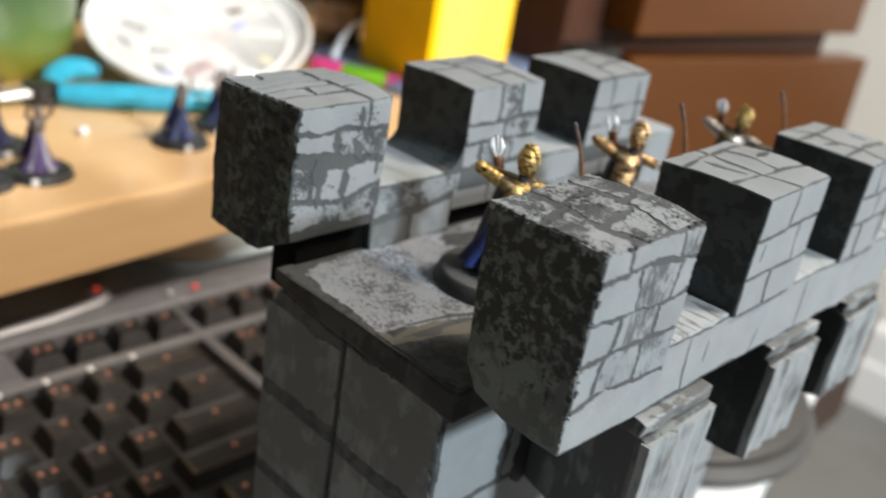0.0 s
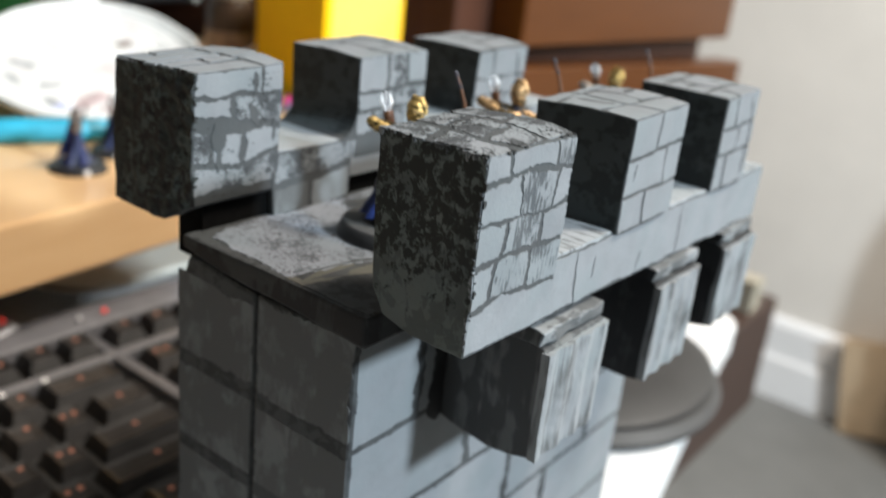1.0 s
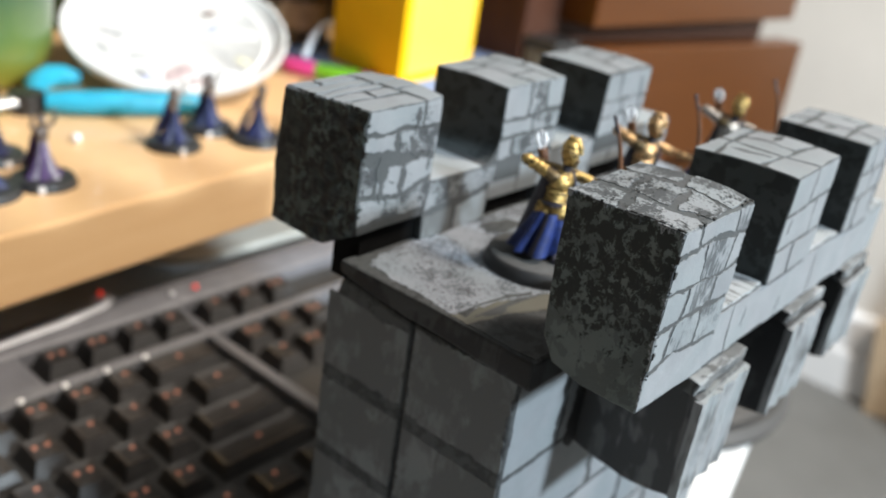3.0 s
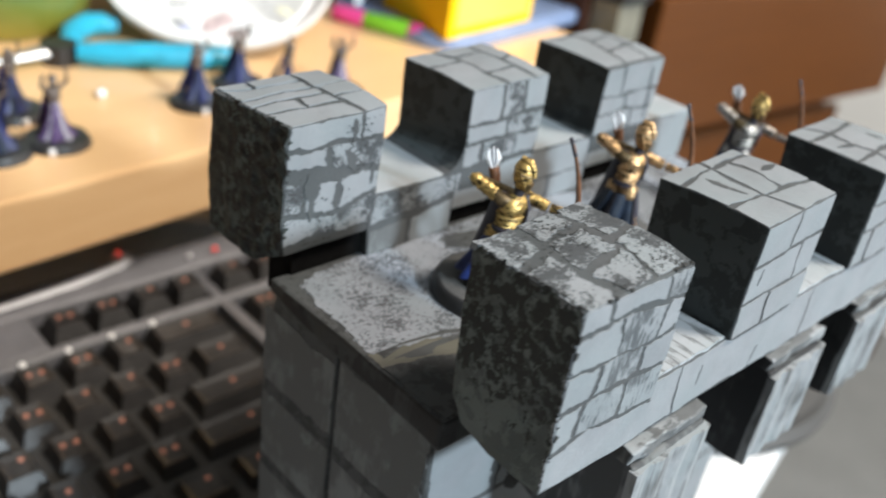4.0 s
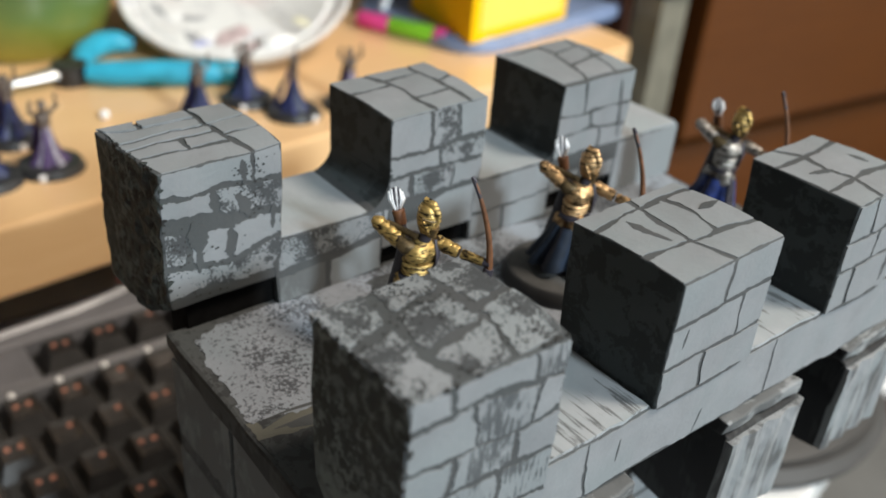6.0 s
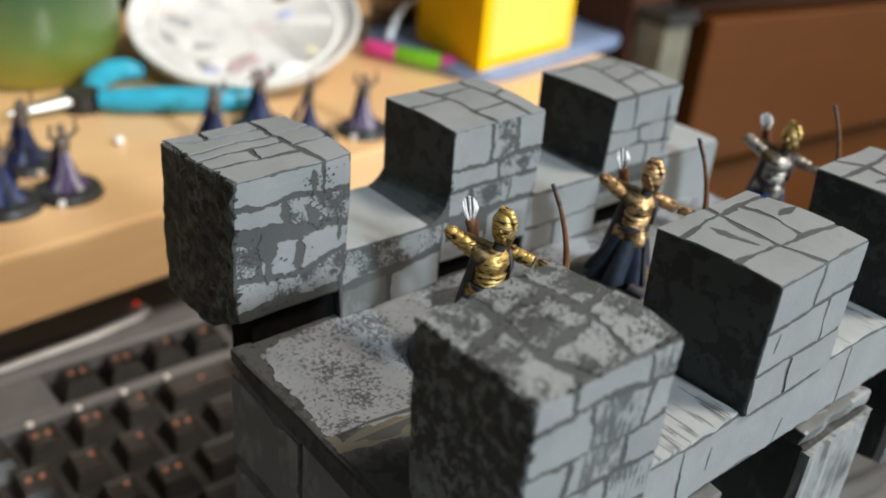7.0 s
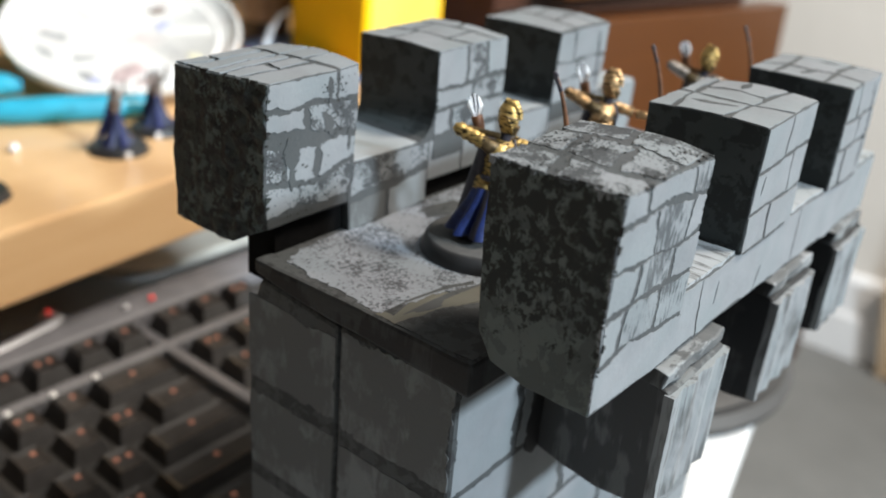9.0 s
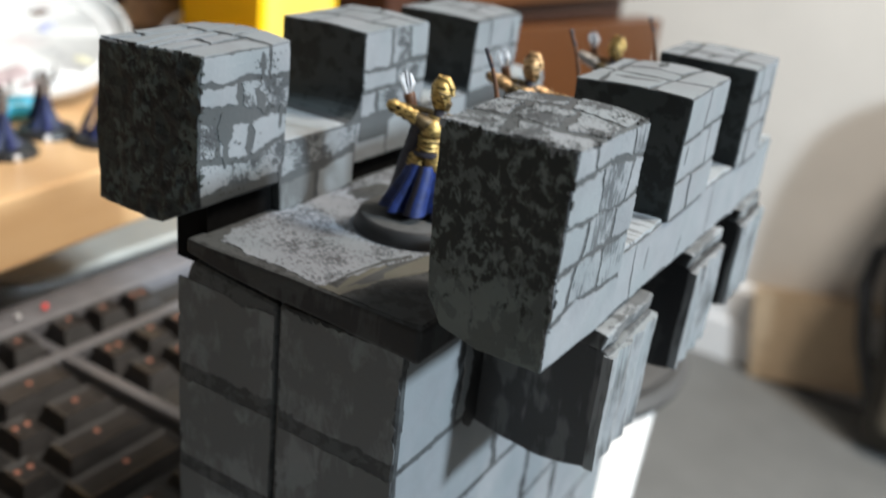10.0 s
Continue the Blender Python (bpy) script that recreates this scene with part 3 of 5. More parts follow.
def cardboard_box():
    t = thing("cardboard_box", (-0.158, 1.711, FLOOR_Z), "flattened brown cardboard box tilted against the wall", "box")
    x0, x1, y0, y1, z1 = -0.158, 0.062, 1.698, 1.724, -0.523
    part("front_panel", box(x0, x1, y0, y0 + 0.004, FLOOR_Z, z1), CARDBOARD, t)
    part("back_panel", box(x0, x1, y1 - 0.004, y1, FLOOR_Z, z1), CARDBOARD, t)
    part("side_panel", box(x0, x0 + 0.004, y0 + 0.004, y1 - 0.004, FLOOR_Z, z1), CARDBOARD, t)
    part("side_panel", box(x1 - 0.004, x1, y0 + 0.004, y1 - 0.004, FLOOR_Z, z1), CARDBOARD, t)
    part("bottom_panel", box(x0 + 0.004, x1 - 0.004, y0 + 0.004, y1 - 0.004, FLOOR_Z, FLOOR_Z + 0.004), CARDBOARD, t)
    part("flap", prism([(x1, z1), (x1 + 0.07, z1 - 0.06), (x1 + 0.073, z1 - 0.058), (x1 + 0.003, z1 + 0.002)], 'y', y0, y1), CARDBOARD, t)
    t.rotation_euler = (0, radians(-10), 0)


cardboard_box()


def cream_carton():
    """Small cream carton with a lid standing on the pulled-out drawer."""
    t = thing("small_carton", (-0.146, 0.795, -0.165), "small cream carton standing on the pulled-out drawer", "carton")
    part("body", box(-0.158, -0.1355, 0.783, 0.808, -0.165, -0.138, 0.0012), TAPE_CREAM, t)
    part("lid", box(-0.159, -0.1345, 0.782, 0.809, -0.1375, -0.129, 0.001), TAPE_CREAM, t)


cream_carton()


def bag_shadow_caster():
    """Tall bag shape added to cast the shadow on the wall, a black padded strap hanging down its side."""
    t = thing("backpack", (0.18, 1.62, FLOOR_Z), "tall dark bag shape added to cast the wall shadow, with black strap", "bag")
    # outline follows the wanted shadow, traced back towards the window lamp
    line = [(0.075, FLOOR_Z), (0.058, -0.50), (0.043, -0.405), (0.035, -0.34), (0.034, -0.211), (0.045, -0.143), (0.071, -0.063), (0.09, -0.028), (0.14, 0.020), (0.23, 0.025), (0.29, -0.04), (0.32, -0.25), (0.31, FLOOR_Z)]
    part("body", uneven(prism(line, 'y', 1.555, 1.690, 0.03, 0.05), 0.006, 0.09, 2), DARK_FABRIC, t, smooth=60)
    part("pocket", uneven(prism([(0.10, -0.66), (0.09, -0.42), (0.12, -0.36), (0.26, -0.36), (0.28, -0.42), (0.28, -0.66)], 'y', 1.515, 1.565, 0.02, 0.04), 0.005, 0.07, 5), GREY_FABRIC, t, smooth=60)
    strap = bmesh.new()
    tube(strap, [(0.050, 1.60, -0.318), (0.014, 1.60, -0.345), (0.010, 1.60, -0.42), (0.036, 1.595, -0.53), (0.075, 1.59, -0.62), (0.092, 1.585, -0.70)], [0.014, 0.017, 0.018, 0.020, 0.020, 0.016], 12, 0, 0.6)
    part("strap", strap, BLACK_PLASTIC, t, "black padded strap", smooth=50)


bag_shadow_caster()


# ---- on the desk ----
def display_stand():
    t = thing("display_stand", (-0.0545, 0.2440, DESK_Z), "dark grey oval plastic stand base on the white desk", "stand")
    part("rim", turned([(0.0, 0.0), (0.055, 0.0), (0.059, 0.0015), (0.060, 0.005), (0.056, 0.0084), (0.0, 0.0090)], (-0.0520, 0.2420, 0), 64, 0.97, 1.10), DISC_RIM, t, smooth=35)
    part("dish", turned([(0.0, 0.0092), (0.0495, 0.0092), (0.0500, 0.0102), (0.047, 0.0122), (0.032, 0.0146), (0.0, 0.0155)], (-0.0500, 0.2440, 0), 64, 1.0, 1.28), DISC_GREY, t, smooth=35)


display_stand()


def pen(name, label, a, b, radius, colours):
    t = thing(name, (Vector(a) + Vector(b)) / 2 - Vector((0, 0, radius)), label, "pen")
    a, b = Vector(a), Vector(b)
    marks = [0.0, *[c[0] for c in colours]]
    for lo, (hi, mat, nm) in zip(marks, colours):
        bm = bmesh.new()
        p, q = a.lerp(b, lo), a.lerp(b, hi)
        tube(bm, [p, p.lerp(q, 0.06), p.lerp(q, 0.94), q], [radius * 0.85, radius, radius, radius * 0.85], 16)
        part(nm, bm, mat, t, smooth=40)


pen("felt_pen", "pink and lime green felt pen on the shelf", (-0.3275, 0.2345, 0.0820), (-0.2780, 0.2587, 0.0820), 0.0048,
    ((0.36, PEN_PINK, "cap"), (0.88, PEN_GREEN, "barrel"), (1.0, PEN_PINK, "plug")))
pen("marker_pen", "blue plastic marker on the white desk", (-0.115, 0.3055, 0.0055), (-0.0455, 0.3215, 0.0055), 0.0055,
    ((0.4, PEN_BLUE, "cap"), (1.0, PEN_BLUE, "barrel")))


def yellow_box():
    """Yellow card box with a pale window panel on the lit side, on a blue lid."""
    n, r, l = Vector((-0.2575, 0.259)), Vector((-0.2705, 0.3425)), Vector((-0.325, 0.2685))
    f = r + l - n
    z0, z1 = 0.0838, 0.158
    lid = thing("storage_lid", (-0.30, 0.33, SHELF_Z), "translucent blue plastic lid lying on the shelf", "lid")
    turn = Matrix.Translation((-0.315, 0.326, 0)) @ Matrix.Rotation(math.atan2(r.y - n.y, r.x - n.x) - math.pi / 2, 4, 'Z')
    bm = rounded(box(-0.052, 0.052, -0.078, 0.078, SHELF_Z, 0.0836), 0.0)
    corner = [e for e in bm.edges if abs(e.verts[0].co.z - e.verts[1].co.z) > 0.002]
    bmesh.ops.bevel(bm, geom=corner, offset=0.025, segments=8, affect='EDGES', profile=0.5)
    rounded(bm, 0.0012, 2, 50)
    bmesh.ops.transform(bm, matrix=turn, verts=bm.verts)
    part("lid_plate", bm, LID_BLUE, lid, smooth=40)
    ring = bmesh.new()
    loop = [(sx * 0.048 - sx * 0.021 + 0.021 * math.cos(radians(a0 + a)), sy * 0.074 - sy * 0.021 + 0.021 * math.sin(radians(a0 + a)), 0.0838) for sx, sy, a0 in ((1, 1, 0), (-1, 1, 90), (-1, -1, 180), (1, -1, 270)) for a in (0, 22, 45, 67, 90)]
    tube(ring, loop + loop[:1], 0.0011, 8)
    bmesh.ops.transform(ring, matrix=turn, verts=ring.verts)
    part("rim", ring, LID_BLUE, lid, smooth=60)
    t = thing("yellow_box", (n + f).to_3d() / 2 + Vector((0, 0, z0)), "bright yellow card box with a pale yellow panel", "box")
    part("body", prism([tuple(p) for p in (n, r, f, l)], 'z', z0, z1, 0.0008), YELLOW, t)
    u = (r - n).normalized()
    o = Vector((u.y, -u.x))
    a, b = n + u * 0.0065, r - u * 0.0055
    part("panel", prism([tuple(p) for p in (a + o * 0.0001, b + o * 0.0001, b + o * 0.0006, a + o * 0.0006)], 'z', z0 + 0.006, z1 - 0.006), PALE_YELLOW, t, "pale yellow panel")


yellow_box()


def palette_plate():
    t = thing("paint_palette", (-0.352, 0.168, SHELF_Z), "white round plastic lid used as palette, stained with paint", "palette")
    d = Vector((-0.83, 0.55, 0)).normalized()
    lean = Matrix.Rotation(radians(21), 4, Vector((d.y, -d.x, 0)))
    prof = [(0.0, 0.0), (0.052, 0.0), (0.0575, 0.002), (0.0603, 0.007), (0.0598, 0.0085), (0.058, 0.0085), (0.0553, 0.0045), (0.050, 0.0028), (0.049, 0.0036), (0.0475, 0.0036), (0.0465, 0.0024), (0.0, 0.0020)]
    part("plate", uneven(turned([(r * 0.98, h) for r, h in prof], (-0.3365, 0.1635, 0.0992), 72, turn=lean), 0.0007, 0.02), PALETTE, t, smooth=50)
    # dabs of dried paint: middle, half sizes, turn, height, on the plate
    middle = Vector((-0.3365, 0.1635, 0.0992))
    for u, v, ru, rv, turn, high, mat in ((-0.018, -0.030, 0.010, 0.0035, 30, 0.0005, DAB_GREY), (-0.006, -0.040, 0.012, 0.0030, 10, 0.0005, DAB_GREY), (0.006, -0.030, 0.009, 0.0030, 50, 0.0005, DAB_GREY), (0.018, -0.036, 0.011, 0.0040, 20, 0.0005, DAB_GREY),
                                         (0.000, -0.035, 0.006, 0.0050, 0, 0.0006, DAB_WHITE), (0.022, -0.028, 0.006, 0.0040, 0, 0.0007, DAB_WHITE), (-0.0095, 0.027, 0.0028, 0.0052, -10, 0.0006, DAB_BROWN), (0.028, -0.018, 0.006, 0.0110, 10, 0.0006, DAB_PINK),
                                         (0.041, -0.012, 0.004, 0.0090, -20, 0.0006, DAB_PINK), (0.003, 0.022, 0.003, 0.0060, 20, 0.0005, DAB_BLUE), (0.026, -0.034, 0.003, 0.0060, 0, 0.0005, DAB_BLUE), (0.036, 0.018, 0.006, 0.0040, 30, 0.0005, DAB_OCHRE), (0.044, -0.002, 0.005, 0.0080, 0, 0.0040, DAB_WHITE)):
        bm = bmesh.new()
        rings = []
        for share, up in ((1.0, 0.0), (0.9, 0.7), (0.55, 1.0)):
            ring = []
            for i in range(28):
                a = 2 * math.pi * i / 28
                k = share * (1 + 0.35 * noise.noise(Vector((math.cos(a) * 1.6 + u * 900, math.sin(a) * 1.6, v * 900))))
                p = Vector((ru * k * math.cos(a), rv * k * math.sin(a), 0.0021 + high * up))
                p.xy = (p.x * math.cos(radians(turn)) - p.y * math.sin(radians(turn)) + u, p.x * math.sin(radians(turn)) + p.y * math.cos(radians(turn)) + v)
                ring.append(bm.verts.new(middle + lean @ p))
            rings.append(ring)
        for p, q in zip(rings, rings[1:]):
            for i in range(28):
                bm.faces.new((p[i], p[(i + 1) % 28], q[(i + 1) % 28], q[i]))
        bm.faces.new(rings[-1])
        part("paint_dab", bm, mat, t, smooth=60)
    bm = turned([(0.0, SHELF_Z), (0.02, SHELF_Z), (0.02, 0.106), (0.0, 0.106)], (-0.392, 0.195, 0), 24)
    part("prop", bm, BLACK_PLASTIC, t, "black pot under the lid")


palette_plate()


def green_pot():
    t = thing("green_pot", (-0.378, 0.066, SHELF_Z), "glossy green pot fading to yellow at its foot", "pot")
    z = SHELF_Z
    prof = [(0.0, z), (0.032, z), (0.039, z + 0.006), (0.0435, z + 0.02), (0.0445, z + 0.045), (0.0435, z + 0.075), (0.041, z + 0.10), (0.039, z + 0.10), (0.040, z + 0.06), (0.0, z + 0.05)]
    part("body", turned(prof, (-0.378, 0.066, 0), 56), POT, t, smooth=40)


green_pot()


def cutters():
    t = thing("side_cutters", (-0.31, 0.09, SHELF_Z), "side cutters with cyan rubber handles lying on the shelf", "pliers")
    z = SHELF_Z + 0.0062
    bm = bmesh.new()
    tube(bm, [(-0.306, 0.0730, z), (-0.300, 0.083, z), (-0.2905, 0.1031, z), (-0.283, 0.119, z), (-0.2760, 0.1340, z), (-0.274, 0.138, z)], [0.0048, 0.0066, 0.0068, 0.0066, 0.0058, 0.003], 16, flat=0.85)
    part("handle", bm, CYAN, t, "cyan rubber handle", smooth=60)
    bm = bmesh.new()
    tube(bm, [(-0.317, 0.0735, z), (-0.329, 0.0800, z + 0.001), (-0.337, 0.091, z + 0.002), (-0.3385, 0.099, z + 0.001), (-0.335, 0.106, z)], [0.0045, 0.0058, 0.0064, 0.0062, 0.004], 16, flat=0.85)
    part("handle", bm, CYAN, t, "cyan rubber handle", smooth=60)
    part("joint", turned([(0.0, SHELF_Z), (0.0075, SHELF_Z), (0.008, SHELF_Z + 0.002), (0.008, SHELF_Z + 0.0095), (0.0, SHELF_Z + 0.0105)], (-0.3122, 0.0670, 0), 24), BLACK_PLASTIC, t, smooth=40)
    bm = bmesh.new()
    tube(bm, [(-0.3120, 0.0630, z), (-0.3090, 0.050, z), (-0.3085, 0.034, z - 0.001)], [0.0048, 0.0036, 0.0016], 10, flat=0.6)
    part("jaw", bm, STEEL, t, "bright steel jaw", smooth=50)


cutters()


def bent_strip():
    """A bent white plastic strip standing on end beside the pen."""
    t = thing("plastic_strip", (-0.332, 0.254, SHELF_Z), "bent white plastic strip standing on the shelf by the pen", "strip")
    bm = bmesh.new()
    tube(bm, [(-0.3310, 0.2530, SHELF_Z), (-0.3325, 0.2550, 0.086), (-0.3325, 0.2590, 0.095), (-0.3300, 0.2640, 0.103), (-0.3260, 0.2690, 0.107)], [0.0022, 0.0028, 0.0028, 0.0026, 0.0020], 10, flat=0.5)
    part("strip", bm, CHIP_WHITE, t, smooth=60)


bent_strip()


def bottles():
    """Dark green bottle and a slim white tube behind the palette, a brown jar beside it."""
    z = SHELF_Z
    t = thing("green_bottle", (-0.476, 0.184, z), "tall dark green plastic bottle behind the palette", "bottle")
    x, y = -0.476, 0.184
    part("body", turned([(0.0, z), (0.033, z), (0.035, z + 0.004), (0.035, z + 0.17), (0.031, z + 0.19), (0.016, z + 0.215), (0.014, z + 0.235), (0.0, z + 0.235)], (x, y, 0), 40), BOTTLE_GREEN, t, smooth=40)
    part("cap", turned([(0.0, z + 0.235), (0.0165, z + 0.235), (0.0165, z + 0.258), (0.015, z + 0.260), (0.0, z + 0.260)], (x, y, 0), 32), BLACK_PLASTIC, t, "black screw cap", smooth=40)
    t = thing("white_tube", (-0.450, 0.228, z), "slim white tube with a red band standing on the shelf", "tube")
    x, y = -0.450, 0.228
    part("body", turned([(0.0, z), (0.0105, z), (0.011, z + 0.002), (0.011, z + 0.15), (0.008, z + 0.165), (0.0, z + 0.165)], (x, y, 0), 28), CHIP_WHITE, t, smooth=40)
    part("band", turned([(0.0111, z + 0.076), (0.0113, z + 0.0762), (0.0113, z + 0.0795), (0.0111, z + 0.0797)], (x, y, 0), 28), RED_BAND, t, "red printed band", smooth=40)
    t = thing("brown_jar", (-0.3680, 0.2840, z), "small brown glass jar with a beige label on the shelf", "jar")
    x, y = -0.3680, 0.2840
    part("body", turned([(0.0, z), (0.0140, z), (0.0155, z + 0.003), (0.0155, z + 0.048), (0.0120, z + 0.054), (0.0, z + 0.054)], (x, y, 0), 32), JAR_BROWN, t, smooth=40)
    part("label", turned([(0.0156, z + 0.016), (0.0158, z + 0.0162), (0.0158, z + 0.0330), (0.0156, z + 0.0332)], (x, y, 0), 32), JAR_LABEL, t, "beige paper label", smooth=40)
    part("lid", turned([(0.0, z + 0.0542), (0.0135, z + 0.0542), (0.0135, z + 0.068), (0.0125, z + 0.069), (0.0, z + 0.069)], (x, y, 0), 28), TAPE_CREAM, t, "pale lid", smooth=40)


bottles()


def bead():
    t = thing("white_bead", (-0.266, 0.0655, SHELF_Z), "small glossy white bead lying on the shelf", "bead")
    bm = bmesh.new()
    bmesh.ops.create_uvsphere(bm, u_segments=20, v_segments=12, radius=0.0020)
    bmesh.ops.translate(bm, verts=bm.verts, vec=(-0.266, 0.0655, SHELF_Z + 0.0020))
    part("ball", bm, CHIP_WHITE, t, smooth=60)


bead()


def black_screen():
    t = thing("monitor", (-0.55, 0.22, SHELF_Z), "black monitor with a pale bezel edge behind the palette", "monitor")
    part("screen", box(-0.575, -0.552, -0.16, 0.395, 0.10, 0.42, 0.002), BLACK_PLASTIC, t)
    part("bezel", box(-0.577, -0.550, 0.396, 0.409, 0.10, 0.42, 0.001), PALE_GREY, t, "pale grey bezel edge")
    part("foot", box(-0.63, -0.50, 0.05, 0.20, SHELF_Z, 0.086, 0.003), BLACK_PLASTIC, t)
    part("neck", box(-0.60, -0.577, 0.10, 0.15, 0.086, 0.2, 0.002), BLACK_PLASTIC, t)


black_screen()


def foot_dish():
    """Flat rounded foot plate of a stand, half under the shelf."""
    t = thing("oval_stand", (-0.290, 0.16, DESK_Z), "pale grey flat oval stand plate under the shelf", "stand")
    line = []
    for x, y, r, a0 in ((-0.263, 0.114, 0.032, 270), (-0.263, 0.245, 0.032, 0), (-0.330, 0.245, 0.032, 90), (-0.330, 0.114, 0.032, 180)):
        line += [(x + r * math.cos(radians(a0 + 9 * i)), y + r * math.sin(radians(a0 + 9 * i))) for i in range(11)]
    part("shell", prism(line, 'z', 0.0205, 0.0245, 0.0012), PALE_GREY, t)
    part("rubber_foot", turned([(0.0, 0.0), (0.034, 0.0), (0.034, 0.0206), (0.0, 0.0206)], (-0.297, 0.18, 0), 40, 0.85, 1.35), BLACK_PLASTIC, t, smooth=40)


foot_dish()


def keyboard():
    """Black backlit keyboard along the shelf; rows run away from the shelf towards the model."""
    t = thing("keyboard", (-0.14, -0.08, DESK_Z), "black backlit gaming keyboard with grey frame on the desk", "keyboard")
    y0, y1 = -0.30, 0.215
    part("case", box(-0.216, -0.055, y0, y1, 0.002, 0.0165, 0.003, 3), BOARD_BLACK, t)
    part("bottom_shell", prism([(-0.222, 0.0), (-0.05, 0.0), (-0.05, 0.006), (-0.222, 0.012)], 'y', y0 - 0.006, y1 + 0.004, 0.002), BOARD_GREY, t)
    # grey bars: behind the function keys, between blocks, across
    part("back_bar", prism([(-0.2195, 0.012), (-0.2035, 0.012), (-0.2035, 0.0225), (-0.211, 0.0245), (-0.2195, 0.0245)], 'y', y0, y1, 0.0012), BOARD_GREY, t)
    rim = bmesh.new()
    tube(rim, [(-0.2070, y0, 0.0247), (-0.2080, -0.02, 0.0247), (-0.2120, 0.028, 0.0247), (-0.2158, 0.047, 0.0247), (-0.2190, 0.0525, 0.0247), (-0.2225, 0.0520, 0.0247), (-0.2235, 0.0470, 0.0247)], [0.0016, 0.0016, 0.0017, 0.0019, 0.0022, 0.0024, 0.0016], 10, flat=0.6)
    part("rim", rim, RIM_WHITE, t, "pale grey raised rim, rounded at its end", smooth=50)
    part("front_bar", prism([(-0.1808, 0.012), (-0.1764, 0.012), (-0.1764, 0.0215), (-0.1808, 0.0225)], 'y', y0, y1, 0.0008), BOARD_RIM, t, "pale grey divider")
    part("cross_bar", box(-0.2035, -0.06, 0.0705, 0.0755, 0.012, 0.0215, 0.0008), BOARD_RIM, t, "pale grey divider")
    part("wing", box(-0.2035, -0.1815, -0.020, 0.0050, 0.012, 0.0218, 0.0008), BOARD_GREY, t)
    part("wing", box(-0.2035, -0.1815, -0.116, -0.0970, 0.012, 0.0218, 0.0008), BOARD_GREY, t)
    dot = bmesh.new()
    bmesh.ops.create_uvsphere(dot, u_segments=12, v_segments=8, radius=0.0011)
    bmesh.ops.translate(dot, verts=dot.verts, vec=(-0.2225, 0.0500, 0.0268))
    part("status_light", dot, RED_LED, t, "red status light")
    for yy in (0.0750, 0.0870):
        dot = bmesh.new()
        bmesh.ops.create_uvsphere(dot, u_segments=12, v_segments=8, radius=0.0011)
        bmesh.ops.translate(dot, verts=dot.verts, vec=(-0.2085, yy, 0.0252))
        part("status_light", dot, RED_LED if yy > 0.08 else CHIP_WHITE, t)

    meshes = {}
    rng = random.Random(7)

    def key(x, y, wide, deep, z):
        k = (round(wide, 4), round(deep, 4))
        if k not in meshes:
            a, b, h = wide / 2, deep / 2, 0.0085
            bm = bmesh.new()
            low = [bm.verts.new(p) for p in ((-b, -a, 0), (b, -a, 0), (b, a, 0), (-b, a, 0))]
            mid = [bm.verts.new(p) for p in ((-b + 0.0030, -a + 0.0032, h), (b - 0.0042, -a + 0.0032, h - 0.0008), (b - 0.0042, a - 0.0032, h - 0.0008), (-b + 0.0030, a - 0.0032, h))]
            dip = [bm.verts.new(p) for p in ((-b + 0.0048, -a + 0.0052, h - 0.0008), (b - 0.0060, -a + 0.0052, h - 0.0016), (b - 0.0060, a - 0.0052, h - 0.0016), (-b + 0.0048, a - 0.0052, h - 0.0008))]
            for lo, hi in ((low, mid), (mid, dip)):
                for i in range(4):
                    bm.faces.new((lo[i], lo[(i + 1) % 4], hi[(i + 1) % 4], hi[i]))
            bm.faces.new(dip)
            bm.faces.new(low[::-1])
            me = bpy.data.meshes.new("key")
            rounded(bm, 0.0007, 2, 20)
            bm.to_mesh(me)
            bm.free()
            me.materials.append(KEY_BLACK)
            signs = []
            for spots in (((0.0, 0.0),), ((-0.002, 0.0), (0.0021, 0.0004)), ((0.0018, -0.001),)):
                bars = bmesh.new()
                for s, q in spots if wide < 0.02 else ((0.0, 0.0),):
                    join(bars, box(q - 0.0028, q - 0.0012, s - 0.0008, s + 0.0008, h - 0.0016, h - 0.0006, 0.0002))
                lm = bpy.data.meshes.new("legend")
                bars.to_mesh(lm)
                bars.free()
                lm.materials.append(LEGEND)
                signs.append(lm)
            meshes[k] = (me, signs)
        me, signs = meshes[k]
        lm = signs[rng.choice((0, 1, 1, 2))]
        ob = new("key", me)
        ob.parent = t
        ob.location = Vector((x, y, z)) - origin_of(t)
        sub = new("legend", lm)
        sub.parent = ob

    # function row in groups of four
    for g in (0.0070, -0.0950, -0.1940):
        for i in range(4):
            key(-0.1925, g + 0.0085 + i * 0.0165, 0.0158, 0.0158, 0.0165)
    for i in range(3):
        key(-0.1925, 0.0860 + i * 0.0170, 0.0160, 0.0158, 0.0165)
    # glowing beads added for the bright spots of light along the divider, one over each number key
    for i in range(12):
        dot = bmesh.new()
        bmesh.ops.create_uvsphere(dot, u_segments=12, v_segments=8, radius=0.0012)
        bmesh.ops.translate(dot, verts=dot.verts, vec=(-0.1768, 0.0418 - i * 0.0162, 0.0216))
        part("glow_dot", dot, GLOW_DOT, t, smooth=60)
    # main block, five rows of unequal keys, ending at the divider
    rows = [[1] * 13 + [2], [1.5] + [1] * 12 + [1.5], [1.75] + [1] * 11 + [2.25], [2.25] + [1] * 10 + [2.75], [1.25, 1.25, 1.25, 6.25, 1.25, 1.25, 1.25, 1.25]]
